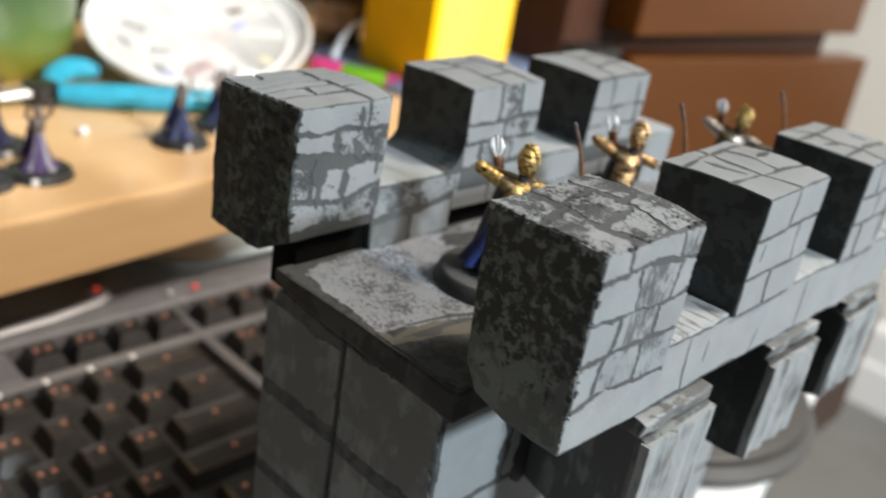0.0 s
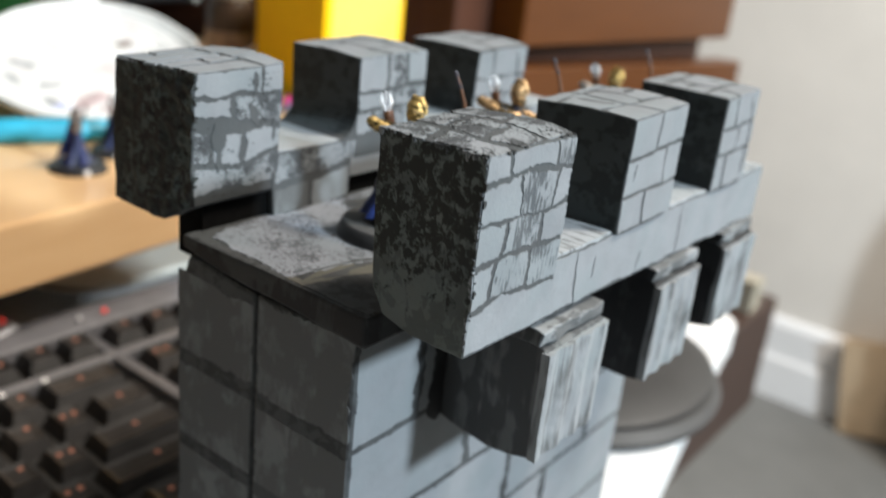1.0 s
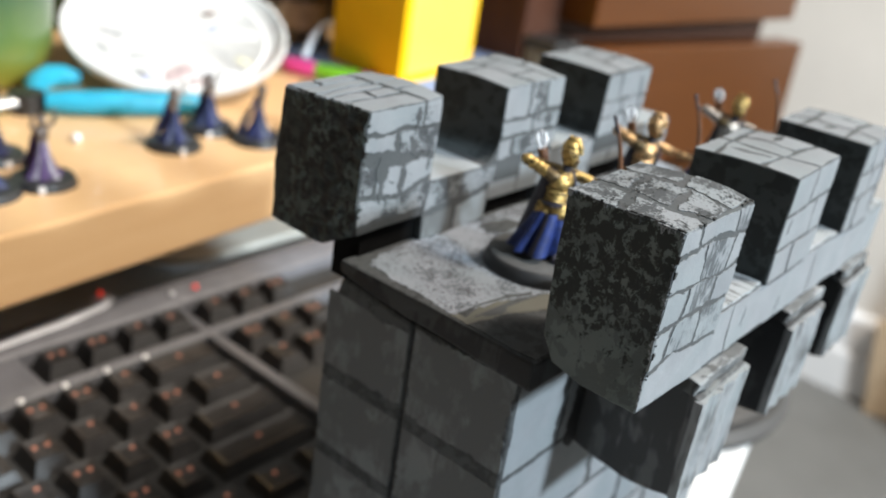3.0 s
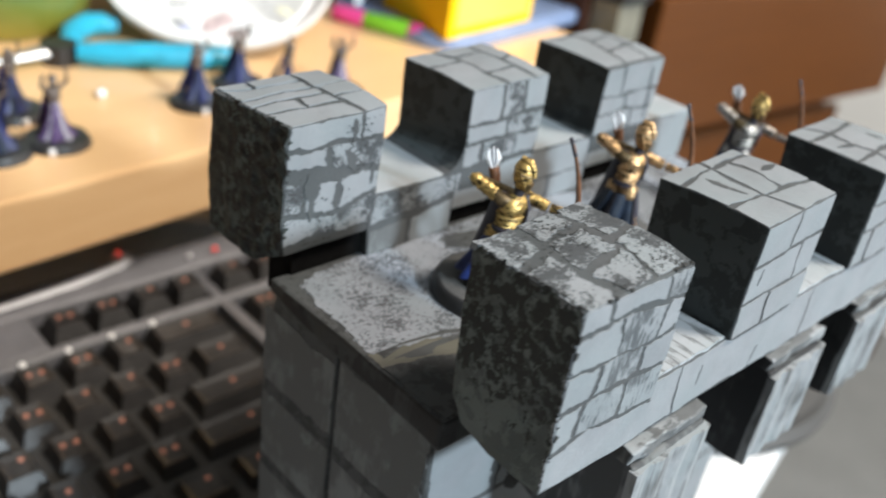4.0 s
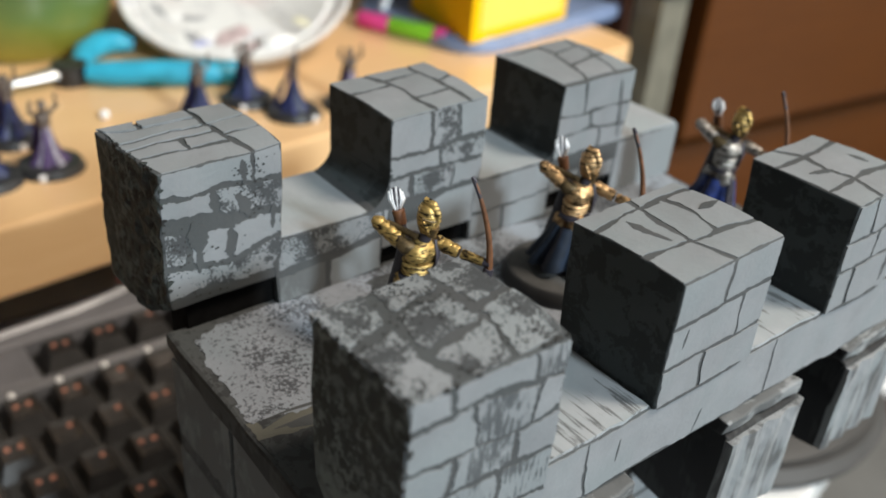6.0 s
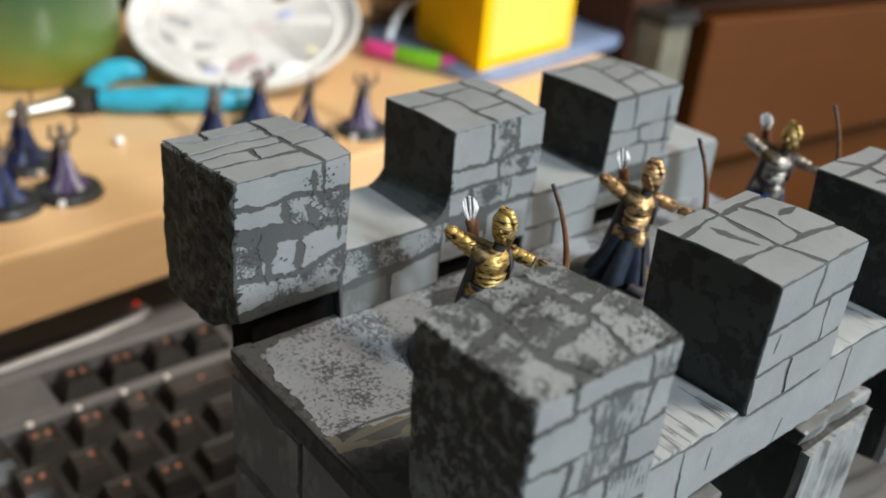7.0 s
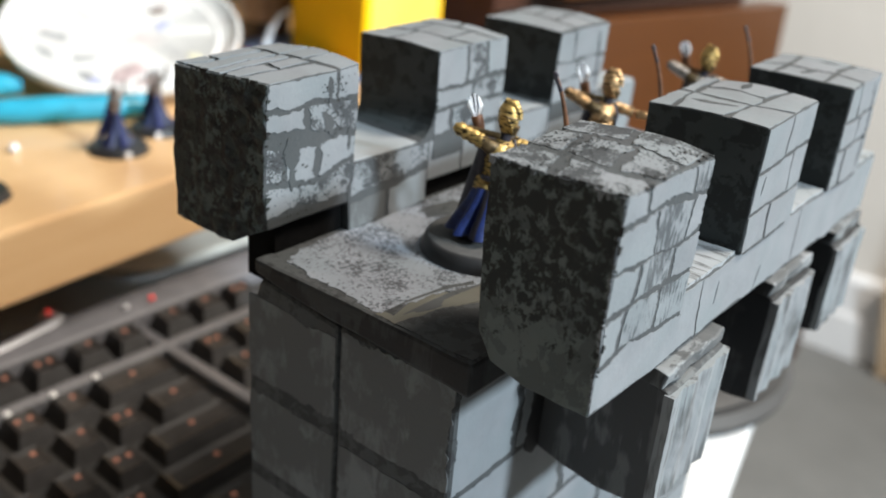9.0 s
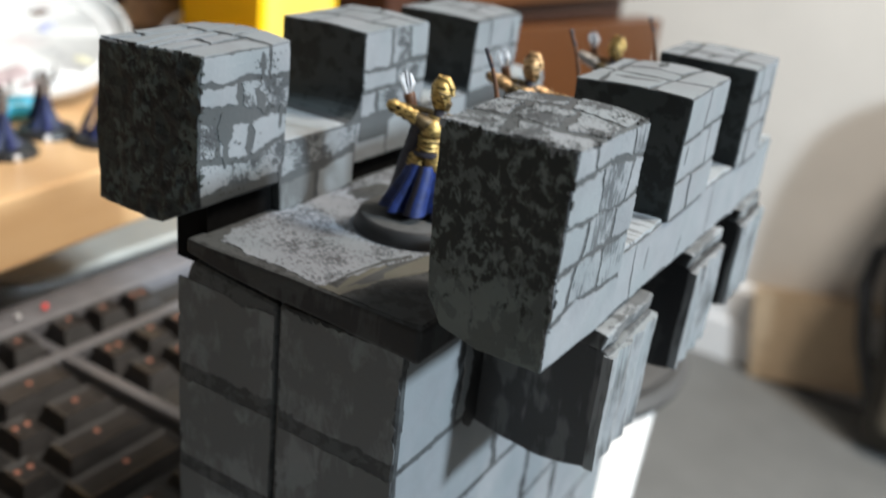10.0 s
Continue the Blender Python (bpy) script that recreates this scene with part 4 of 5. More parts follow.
    for r, row in enumerate(rows):
        y = 0.068 - 15 * 0.0163
        x = -0.1672 + r * 0.0187
        for w in row:
            key(x, y + w * 0.00815, w * 0.0163 - 0.0008, 0.0176, 0.0150 - 0.0006 * r)
            y += w * 0.0163
    # navigation block
    for r in range(2):
        for i in range(3):
            key(-0.1672 + r * 0.0187, 0.087 + i * 0.0168, 0.0160, 0.0176, 0.015)
    for r in range(5):
        for i in range(3):
            key(-0.1672 + r * 0.0187, 0.150 + i * 0.0168, 0.0160, 0.0176, 0.015)


keyboard()


# ---- painted figurines, one plain mesh each ----
def limb(bm, a, b, r0, r1, plates, gap=6, slot=2):
    """An armoured limb: a dark core with overlapping metal plates along it."""
    a, b = Vector(a), Vector(b)
    tube(bm, [a, b], [r0 * 0.8, r1 * 0.8], 10, gap)
    for i in range(plates):
        p, q = a.lerp(b, (i + 0.02) / plates), a.lerp(b, (i + 0.96) / plates)
        r = r0 + (r1 - r0) * i / plates
        tube(bm, [p, p.lerp(q, 0.3), q], [r * 0.97, r * 1.04, r * 0.90], 10, slot)
    return bm


def archer(name, label, robe, metal, helmet_metal):
    """An archer with a drawn bow on a round base; forward is +x, foot of the base at the origin. Built in millimetres."""
    bm = bmesh.new()
    # slots: 0 base, 1 robe, 2 metal, 3 dark cloth, 4 wood, 5 fletching, 6 dark metal, 7 helmet, 8 top of the base
    join(bm, turned([(0.0, 0.0), (12.5, 0.0), (12.5, 0.4), (11.6, 2.8), (11.2, 3.05), (10.9, 3.05)], segments=48), 0)
    join(bm, turned([(10.95, 3.04), (10.8, 3.1), (0.0, 3.12)], segments=48), 8)
    # robe with sharp folds, wider at the trailing side
    n, rings = 56, []
    for h, rx, ry, fold, lean in ((4.6, 5.9, 6.3, 0.20, -0.9), (6.5, 5.4, 5.8, 0.18, -0.6), (9.0, 4.7, 5.0, 0.15, 0.0), (11.5, 4.0, 4.3, 0.10, 0.5), (14.0, 3.4, 3.6, 0.04, 0.8)):
        ring = []
        for i in range(n):
            a = 2 * math.pi * i / n
            k = 1 + fold * (2 * abs(math.sin(4 * a + 0.5 * math.sin(3 * a))) - 1)
            ring.append(bm.verts.new((lean + rx * k * math.cos(a), ry * k * math.sin(a), h)))
        rings.append(ring)
    for p, q in zip(rings, rings[1:]):
        for i in range(n):
            f = bm.faces.new((p[i], p[(i + 1) % n], q[(i + 1) % n], q[i]))
            f.material_index = 3 if i % 14 in (0, 1) else 1
    bm.faces.new(rings[0][::-1]).material_index = 3
    # shaded underskirt, hem of the cloak and feet
    join(bm, turned([(0.0, 3.1), (4.4, 3.1), (4.8, 4.0), (4.6, 5.2), (0.0, 5.4)], (-0.7, 0, 0), 24), 3)
    tube(bm, [(-6.8, 2.6, 3.5), (-4.0, 2.4, 4.2)], [0.9, 1.3], 8, 3)
    tube(bm, [(4.4, -3.0, 4.0), (7.8, -3.4, 3.7)], [1.3, 0.9], 8, 3)
    # hip plates, belt, banded belly, breastplate
    for at, tip in (((-0.8, -2.5), -0.35), ((-0.8, 2.6), 0.35), ((2.6, -1.9), -0.2)):
        join(bm, turned([(0.0, 12.6), (1.9, 12.8), (2.2, 13.6), (2.0, 15.2), (1.2, 16.6), (0.0, 16.9)], (at[0], at[1], 0), 16, 1.0, 0.8, Matrix.Rotation(tip * 0.3, 4, 'X')), 2)
    tube(bm, [(4.0, -0.6, 15.0), (4.7, -0.8, 10.0), (5.9, -1.0, 4.6)], [0.9, 1.2, 1.5], 8, 3, 0.5)
    tube(bm, [(3.7, 0.9, 15.0), (4.5, 1.1, 9.0), (5.6, 1.4, 4.4)], [0.35, 0.4, 0.4], 8, 2)
    join(bm, turned([(0.0, 15.4), (3.1, 15.6), (3.2, 16.4), (0.0, 16.6)], (1.0, 0, 0), 28, 0.95, 1.1), 3)
    for i in range(4):
        h, r = 16.4 + i * 0.95, 2.65 + 0.12 * i
        band = turned([(0.0, -0.42), (r * 0.92, -0.42), (r * 1.05, 0.0), (r * 0.94, 0.40), (0.0, 0.40)], (1.0 + 0.12 * i, 0.0, h), 26, 0.88, 1.05, Matrix.Rotation(0.14, 4, 'X') @ Matrix.Rotation(0.16, 4, 'Y'))
        join(bm, band, 2)
    join(bm, turned([(0.0, 19.6), (2.9, 19.8), (3.2, 21.0), (2.9, 22.3), (1.7, 23.2), (0.0, 23.5)], (1.5, 0, 0), 28, 0.82, 1.05), 2)
    join(bm, turned([(0.0, -0.5), (1.1, -0.4), (1.4, 0.1), (0.9, 0.7), (0.0, 0.9)], (3.2, -1.1, 21.1), 14, 0.8, 1.1, Matrix.Rotation(1.2, 4, 'Y')), 2)
    join(bm, turned([(0.0, -0.5), (1.1, -0.4), (1.4, 0.1), (0.9, 0.7), (0.0, 0.9)], (3.3, 1.2, 21.0), 14, 0.8, 1.1, Matrix.Rotation(1.2, 4, 'Y')), 2)
    # sash over the shoulder
    tube(bm, [(3.4, 2.0, 23.0), (4.3, 1.4, 20.5), (4.0, 0.8, 17.4)], [0.7, 0.8, 0.6], 8, 3, 0.6)
    # head: neck, tall helmet with brow, cheek plates, ridge
    tube(bm, [(1.9, 0.2, 22.8), (2.4, 0.4, 24.8)], [1.2, 1.1], 12, 3)
    tube(bm, [(3.1, 0.5, 24.5), (3.6, 0.6, 26.2)], [1.0, 1.1], 12, 6)
    join(bm, turned([(0.0, 24.4), (1.25, 24.7), (1.75, 26.0), (1.92, 27.4), (1.72, 28.7), (1.1, 29.8), (0.0, 30.3)], (2.3, 0.5, 0), 22, 1.05, 0.92), 7)
    tube(bm, [(0.5, 0.5, 26.4), (0.7, 0.5, 28.6), (1.9, 0.5, 30.3), (3.2, 0.5, 30.2), (4.3, 0.6, 28.6), (4.6, 0.6, 27.4)], [0.3, 0.55, 0.65, 0.6, 0.45, 0.25], 8, 7, 1.5)
    for side in (-1, 1):
        tube(bm, [(2.6, 0.5 + side * 1.62, 27.6), (3.3, 0.5 + side * 1.5, 26.2), (3.5, 0.5 + side * 1.05, 24.9)], [0.55, 0.6, 0.4], 8, 7, 0.7)
        tube(bm, [(2.4, 0.5 + side * 1.75, 28.0), (3.9, 0.5 + side * 1.0, 27.6), (4.3, 0.5, 27.5)], 0.22, 6, 6)
    # drawing arm: elbow out behind, plates along it; forearm back to the cheek
    limb(bm, (-6.4, -2.4, 24.5), (-0.8, -2.6, 22.7), 1.35, 1.5, 4)
    tube(bm, [(-1.2, -2.6, 22.8), (0.3, -2.5, 22.2), (1.4, -1.6, 21.8)], [1.2, 1.5, 1.3], 12, 6)
    join(bm, turned([(0.0, -1.0), (0.8, -0.75), (1.1, 0.0), (0.8, 0.75), (0.0, 1.0)], (-6.4, -2.4, 24.5), 12), 2)
    tube(bm, [(-4.8, -1.6, 24.6), (-2.0, -1.5, 24.4), (1.6, -1.3, 24.2)], [0.6, 0.6, 0.6], 10, 6)
    # bow arm, forward and a little down
    tube(bm, [(2.4, 1.6, 21.8), (3.4, 2.6, 22.0)], [1.3, 1.3], 12, 6)
    limb(bm, (3.0, 2.5, 22.2), (7.4, 3.4, 21.4), 1.35, 1.15, 3)
    limb(bm, (7.9, 3.5, 21.3), (12.1, 4.2, 21.1), 0.95, 0.75, 3)
    tube(bm, [(12.1, 4.2, 21.1), (13.3, 4.4, 21.2)], [0.75, 0.7], 8, 3)
    # cloak, quiver with leather collar, white arrow feathers with dark shafts
    tube(bm, [(-0.9, 0.2, 22.4), (-1.8, 0.6, 17.5), (-3.2, 0.9, 11.5), (-5.0, 1.2, 6.0)], [1.7, 2.0, 2.2, 1.8], 12, 3, 1.3)
    tube(bm, [(-1.2, 0.0, 18.0), (-3.4, 0.3, 24.4)], [0.9, 1.0], 10, 3)
    tube(bm, [(-3.2, 0.3, 24.2), (-4.1, 0.4, 26.6)], [1.05, 1.15], 10, 4)
    for i in range(7):
        k = (i - 3) / 3
        lift = 1 - 0.25 * k * k
        tube(bm, [(-4.1 + 0.25 * k, 0.4 + 0.25 * k, 26.4), (-4.6 + 0.85 * k, 0.45 + 0.75 * k, 28.6), (-5.0 + 0.8 * k, 0.5 + 0.7 * k, 27.4 + 3.2 * lift)], [0.2, 0.46, 0.26], 6, 3 if i in (2, 4) else 5)
    # bow: long, leaning back above the grip
    pts = []
    for i in range(19):
        q = i / 18
        pts.append((9.4 + 3.7 * math.sin(math.pi * q ** 0.9) ** 0.8, 2.3 + 2.1 * math.sin(math.pi * q ** 0.9), 5.6 + 31.4 * q))
    tube(bm, pts, [0.28 + 0.36 * (1 - abs(i / 9 - 1)) for i in range(19)], 8, 4)
    tube(bm, [pts[-3], pts[-1]], [0.42, 0.38], 6, 3)
    tube(bm, [pts[-1], (pts[-1][0] + 0.7, pts[-1][1] + 0.2, pts[-1][2] - 0.7)], [0.35, 0.25], 6, 3)
    tube(bm, [(12.9, 4.2, 18.6), (13.1, 4.4, 20.2)], 0.95, 8, 3)
    bmesh.ops.transform(bm, matrix=Matrix.Scale(0.001, 4), verts=bm.verts)
    ob = part(name, bm, [BASE_BLACK, robe, metal, DARK_CLOTH, WOOD_BOW, FLETCHING, BRONZE, helmet_metal, BASE_TOP], smooth=45)
    return tagged(ob, label, "figurine", "archers on the walkway")


WALK_Z = 0.1336
first = archer("archer_figurine", "painted archer figurine, gold armour and blue robe, black base", BLUE_ROBE, GOLD, GOLD)
first.matrix_basis = pose(-0.0104, 0.0345, WALK_Z, 0, 0, 15)
second = archer("archer_figurine", "painted archer figurine, pale gold armour and dark blue robe, black base", DEEP_BLUE, PALE_GOLD, PALE_GOLD)
second.matrix_basis = pose(-0.0117, 0.0755, WALK_Z, 0, 0, 8)
third = archer("archer_figurine", "painted archer figurine, dull grey armour and blue robe, black base", BLUE_ROBE, PEWTER, GOLD)
third.matrix_basis = pose(-0.0098, 0.1225, WALK_Z, 0, 0, -5)


def robed(name, label, robe, front):
    """A slim robed figurine with raised arms on a round base."""
    bm = bmesh.new()
    join(bm, turned([(0.0, 0.0), (0.0125, 0.0), (0.0125, 0.0005), (0.0112, 0.0030), (0.0, 0.0032)], segments=36), 0)
    z, n, rings = 0.0032, 30, []
    for h, r, fold in ((0.0, 0.0070, 0.16), (0.004, 0.0056, 0.14), (0.009, 0.0037, 0.10), (0.0135, 0.0026, 0.04), (0.0165, 0.0022, 0.0)):
        rings.append([bm.verts.new((r * 0.9 * (1 + fold * math.sin(7 * a)) * math.cos(a), r * (1 + fold * math.sin(7 * a)) * math.sin(a), z + h)) for a in (2 * math.pi * i / n for i in range(n))])
    for p, q in zip(rings, rings[1:]):
        for i in range(n):
            f = bm.faces.new((p[i], p[(i + 1) % n], q[(i + 1) % n], q[i]))
            f.material_index = 2 if i in (0, 1, 2, 24, 25) else 1
    bm.faces.new(rings[0][::-1])
    # cape that hangs from the shoulders and is blown out behind
    folds = []
    for h, reach, half in ((0.0215, 0.0012, 0.0024), (0.017, 0.0030, 0.0034), (0.011, 0.0056, 0.0044), (0.005, 0.0086, 0.0054), (0.0012, 0.0102, 0.0058)):
        folds.append([[bm.verts.new((-reach - 0.0009 * math.sin(9 * k + 200 * h) - thick, 0.0016 * (0.022 - h) / 0.02 + half * k, z + h)) for k in (-1, -0.66, -0.33, 0, 0.33, 0.66, 1)] for thick in (0.0, 0.0006)])
    for (a0, a1), (b0, b1) in zip(folds, folds[1:]):
        for i in range(6):
            bm.faces.new((a0[i], a0[i + 1], b0[i + 1], b0[i])).material_index = 1
            bm.faces.new((a1[i + 1], a1[i], b1[i], b1[i + 1])).material_index = 1
        for i in (0, 6):
            bm.faces.new((a0[i], b0[i], b1[i], a1[i])).material_index = 1
    for low, high in (folds[0], folds[-1]):
        for i in range(6):
            bm.faces.new((low[i], low[i + 1], high[i + 1], high[i])).material_index = 1
    join(bm, turned([(0.0, z + 0.0155), (0.0024, z + 0.0158), (0.0031, z + 0.0195), (0.0026, z + 0.0225), (0.0, z + 0.0235)], (0, 0, 0), 20, 0.85, 1.1), 3)
    join(bm, turned([(0.0, z + 0.0230), (0.0017, z + 0.0240), (0.0020, z + 0.0258), (0.0015, z + 0.0276), (0.0, z + 0.0284)], (0, 0, 0), 16), 3)
    tube(bm, [(0, 0.0028, z + 0.0215), (0.0010, 0.0066, z + 0.0245), (0.0016, 0.0060, z + 0.0300)], [0.0011, 0.0010, 0.0008], 8, 3)
    tube(bm, [(0, -0.0028, z + 0.0215), (0.0012, -0.0064, z + 0.0240), (0.0020, -0.0058, z + 0.0292)], [0.0011, 0.0010, 0.0008], 8, 3)
    for v in bm.verts:
        if v.co.z > z:
            v.co = Vector((v.co.x * 0.84, v.co.y * 0.80, z + (v.co.z - z) * 0.86))
    chip = box(-0.0012, 0.0012, -0.0128, -0.0115, 0.0002, 0.0028, 0.0003)
    bmesh.ops.rotate(chip, verts=chip.verts, cent=(0, 0, 0), matrix=Matrix.Rotation(radians(50), 3, 'Z'))
    join(bm, chip, 4)
    ob = part(name, bm, [BASE_BLACK, robe, front, SKIN_METAL, CHIP_WHITE], smooth=45)
    return tagged(ob, label, "figurine", "robed figurines on the shelf")


purple = robed("robed_figurine", "painted figurine in a purple robe, black base on the shelf", PURPLE, PALE_CLOTH)
purple.matrix_basis = pose(-0.2305, 0.0320, SHELF_Z, 0, 0, 10)
copy_thing(purple, pose(-0.2305, 0.1650, SHELF_Z, 0, 0, -15))
blue = robed("robed_figurine", "painted figurine in a dark blue robe, black base on the shelf", NAVY, DEEP_BLUE)
blue.matrix_basis = pose(-0.2440, 0.0990, SHELF_Z, 0, 0, 25)
for x, y, a in ((-0.262, 0.0280, 40), (-0.2295, 0.0095, -10), (-0.2565, 0.1270, 5), (-0.2330, 0.1375, 60)):
    copy_thing(blue, pose(x, y, SHELF_Z, 0, 0, a))


# ---- the painted foam castle wall ----
castle = thing("castle_wall_model", (-0.012, 0.07, DESK_Z), "hand-painted grey foam model of a castle wall with battlements", "model castle")
WX0, WX1, WY0, WY1, WZ = -0.0427, 0.0105, 0.0014, 0.1285, 0.1262

# wall core of two boards, a seam showing at the end
left_board = foam("wall_board", prism([(WX0, 0.0), (-0.0175, 0.0), (-0.0175, WZ - 0.0004), (-0.0370, WZ + 0.0014), (-0.0392, WZ + 0.0008), (WX0 + 0.0012, WZ - 0.0065), (WX0, WZ - 0.0140)], 'y', WY0 + 0.0002, WY1, 0.0009, 0.006), 0.00014, 0.02, 3, BODY, castle)
right_board = foam("wall_board", prism([(-0.0168, 0.0), (WX1, 0.0), (WX1, WZ), (-0.0168, WZ)], 'y', WY0, WY1, 0.0008, 0.006), 0.00012, 0.02, 8, BODY, castle)
slab_bm = prism([(-0.0375, 0.1303), (-0.0170, 0.1281), (0.0145, 0.1270), (0.0145, 0.1334), (-0.0375, 0.1334)], 'y', -0.0012, 0.1375, 0.0008, 0.004)
slab_bm.normal_update()
# sides and underside reuse the blackest corbel colour
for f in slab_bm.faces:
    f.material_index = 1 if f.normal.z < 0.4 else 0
slab = foam("walkway_slab", slab_bm, 0.0004, 0.009, 4, [SLAB_PAINT, CORBEL_SHADED], castle)
infill = part("infill", prism([(-0.036, 0.1250), (0.0095, 0.1250), (0.0095, 0.1275), (-0.017, 0.1284), (-0.036, 0.1306)], 'y', 0.003, 0.126), BODY, castle)


def wobbly_patch(line, z, proud, steps=7, wob=0.0005, on=None):
    bm = bmesh.new()
    top, foot = [], []
    for (x0, y0), (x1, y1) in zip(line, line[1:] + line[:1]):
        for i in range(steps):
            p = Vector((x0 + (x1 - x0) * i / steps, y0 + (y1 - y0) * i / steps, z))
            w = noise.noise_vector(p * 300) * wob + noise.noise_vector(p * 1100) * wob * 0.7
            lift = shifted(p, *rough_of[on.name]).z if on else 0.0
            top.append(bm.verts.new((p.x + w.x, p.y + w.y, z + proud + lift)))
            foot.append(bm.verts.new((p.x + w.x, p.y + w.y, z - 0.0006)))
    bm.faces.new(top)
    for i in range(len(top)):
        j = (i + 1) % len(top)
        bm.faces.new((foot[i], foot[j], top[j], top[i]))
    bmesh.ops.recalc_face_normals(bm, faces=bm.faces)
    return bm


part("paving_paint", wobbly_patch([(-0.0330, 0.0026), (-0.022, 0.0010), (-0.0066, 0.0002), (-0.0050, 0.0075), (-0.0026, 0.021), (0.003, 0.030), (0.012, 0.034), (0.0125, 0.136), (-0.036, 0.136), (-0.0345, 0.010)], 0.1334, 0.00012, 34, 0.0010, slab), FLOOR_PAINT, slab, "light grey sponged paving")
part("bare_strip", wobbly_patch([(-0.0068, -0.0004), (-0.0022, -0.0004), (-0.0004, 0.008), (0.0022, 0.014), (0.006, 0.027), (0.0035, 0.031), (-0.0030, 0.021), (-0.0052, 0.0075)], 0.1334, 0.00008, 12, 0.0004, slab), BARE_TAN, slab, "bare tan strip")
part("dark_corner", wobbly_patch([(-0.0024, -0.0004), (0.0138, -0.0004), (0.0138, 0.030), (0.006, 0.0275), (0.0020, 0.014), (-0.0006, 0.008)], 0.1334, 0.00016, 12, 0.0004, slab), BODY, slab, "dark grey corner")


def risen(bm, y0, y1, rise=0.0007):
    """Lets the top climb a little along the wall, and the block splay outwards."""
    for v in bm.verts:
        k = (v.co.y - y0) / (y1 - y0)
        if v.co.z > 0.155:
            v.co.z += rise * k
    return bm


def crowned(bm, crown):
    for v in bm.verts:
        v.co.z += crown(v.co)
    return bm


def crown_along_x(x0, x1, rise, y0=0.0, y1=1.0, near=1.0):
    """A top that swells in the middle of its breadth, by the share near at its first end and fully at the other."""
    def crown(p):
        k = min(max((p.x - x0) / (x1 - x0), 0.0), 1.0)
        j = min(max((p.y - y0) / (y1 - y0), 0.0), 1.0)
        up = min(max((p.z - 0.150) / 0.017, 0.0), 1.0)
        return rise * math.sin(math.pi * k ** 1.15) * (near + (1 - near) * j) * up * up
    return crown


def merlon(outline, y0, y1, seed, crown):
    bm = crowned(uneven(risen(prism(outline, 'y', y0, y1, 0.0003, 0.0022), y0, y1), 0.00035, 0.011, seed), crown)
    bm.normal_update()
    # both end faces take the darker colour
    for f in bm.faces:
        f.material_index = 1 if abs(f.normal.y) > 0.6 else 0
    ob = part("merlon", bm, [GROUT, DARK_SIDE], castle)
    rough_of[ob.name], crown_of[ob.name] = (0.00035, 0.011, seed), crown
    return ob


TOP = 0.1673
RX0, RX1 = 0.0131, 0.0355


def end_merlon(outline, y0, y1, seed, crown, splay=0.0, crumble=0.0, end=ROUGH_END, skew=0.0):
    bm = prism(outline, 'y', y0, y1, 0.0003, 0.0012)
    for v in bm.verts:
        if v.co.x > 0:
            v.co.x += splay * (v.co.y - y0) / (y1 - y0)
    low_end = [v for v in bm.verts if v.co.y < y0 + 0.0009]
    bm = crowned(uneven(risen(bm, y0, y1), 0.00045, 0.010, seed), crown)
    for v in low_end:
        n = noise.noise_vector(v.co * 420 + Vector((seed, 0, 0))) * crumble
        inner = min(max((v.co.x - outline[0][0]) / (outline[1][0] - outline[0][0]), 0.0), 1.0)
        v.co += Vector((n.x * 0.12, n.y, n.z * 0.25)) * (0.3 + 0.7 * inner)
        v.co.y -= skew * (1 - inner)
    bm.normal_update()
    for f in bm.faces:
        f.material_index = 1 if f.normal.y < -0.5 else 0
    ob = part("merlon", bm, [GROUT, end], castle)
    rough_of[ob.name], crown_of[ob.name] = (0.00045, 0.010, seed), crown
    return ob


r1 = end_merlon([(RX0 - 0.0001, TOP), (RX1 - 0.0006, TOP), (RX1 - 0.0010, 0.1333), (0.0235, 0.1329), (0.0165, 0.1347), (0.0140, 0.139)], 0.0, 0.0246, 1, crown_along_x(RX0, RX1, 0.0010, 0.0, 0.0246, 0.1), 0.0011, 0.0002)
r2 = merlon([(RX0, TOP - 0.0002), (RX1 + 0.0002, TOP + 0.0005), (RX1, 0.1445), (RX0 + 0.001, 0.1445)], 0.0476, 0.0718, 2, crown_along_x(RX0, RX1, 0.0007, 0.0476, 0.0718, 0.55))
r3 = merlon([(RX0, TOP - 0.0004), (RX1, TOP - 0.0004), (RX1, 0.1445), (RX0 + 0.001, 0.1445)], 0.0955, 0.1160, 3, crown_along_x(RX0, RX1, 0.0005, 0.0955, 0.1160, 0.6))
strip_bm = prism([(0.0150, 0.1304), (0.0350, 0.1304), (0.0350, 0.1446), (0.0150, 0.1450)], 'y', 0.0225, 0.1345, 0.0004, 0.005)
for v in strip_bm.verts:
    if v.co.z < 0.138:
        v.co.z += 0.0026 * (1 - (v.co.y - 0.0225) / 0.116) * (0.138 - v.co.z) / 0.0076
r_strip = foam("parapet", strip_bm, 0.00013, 0.012, 4, GROUT, castle)

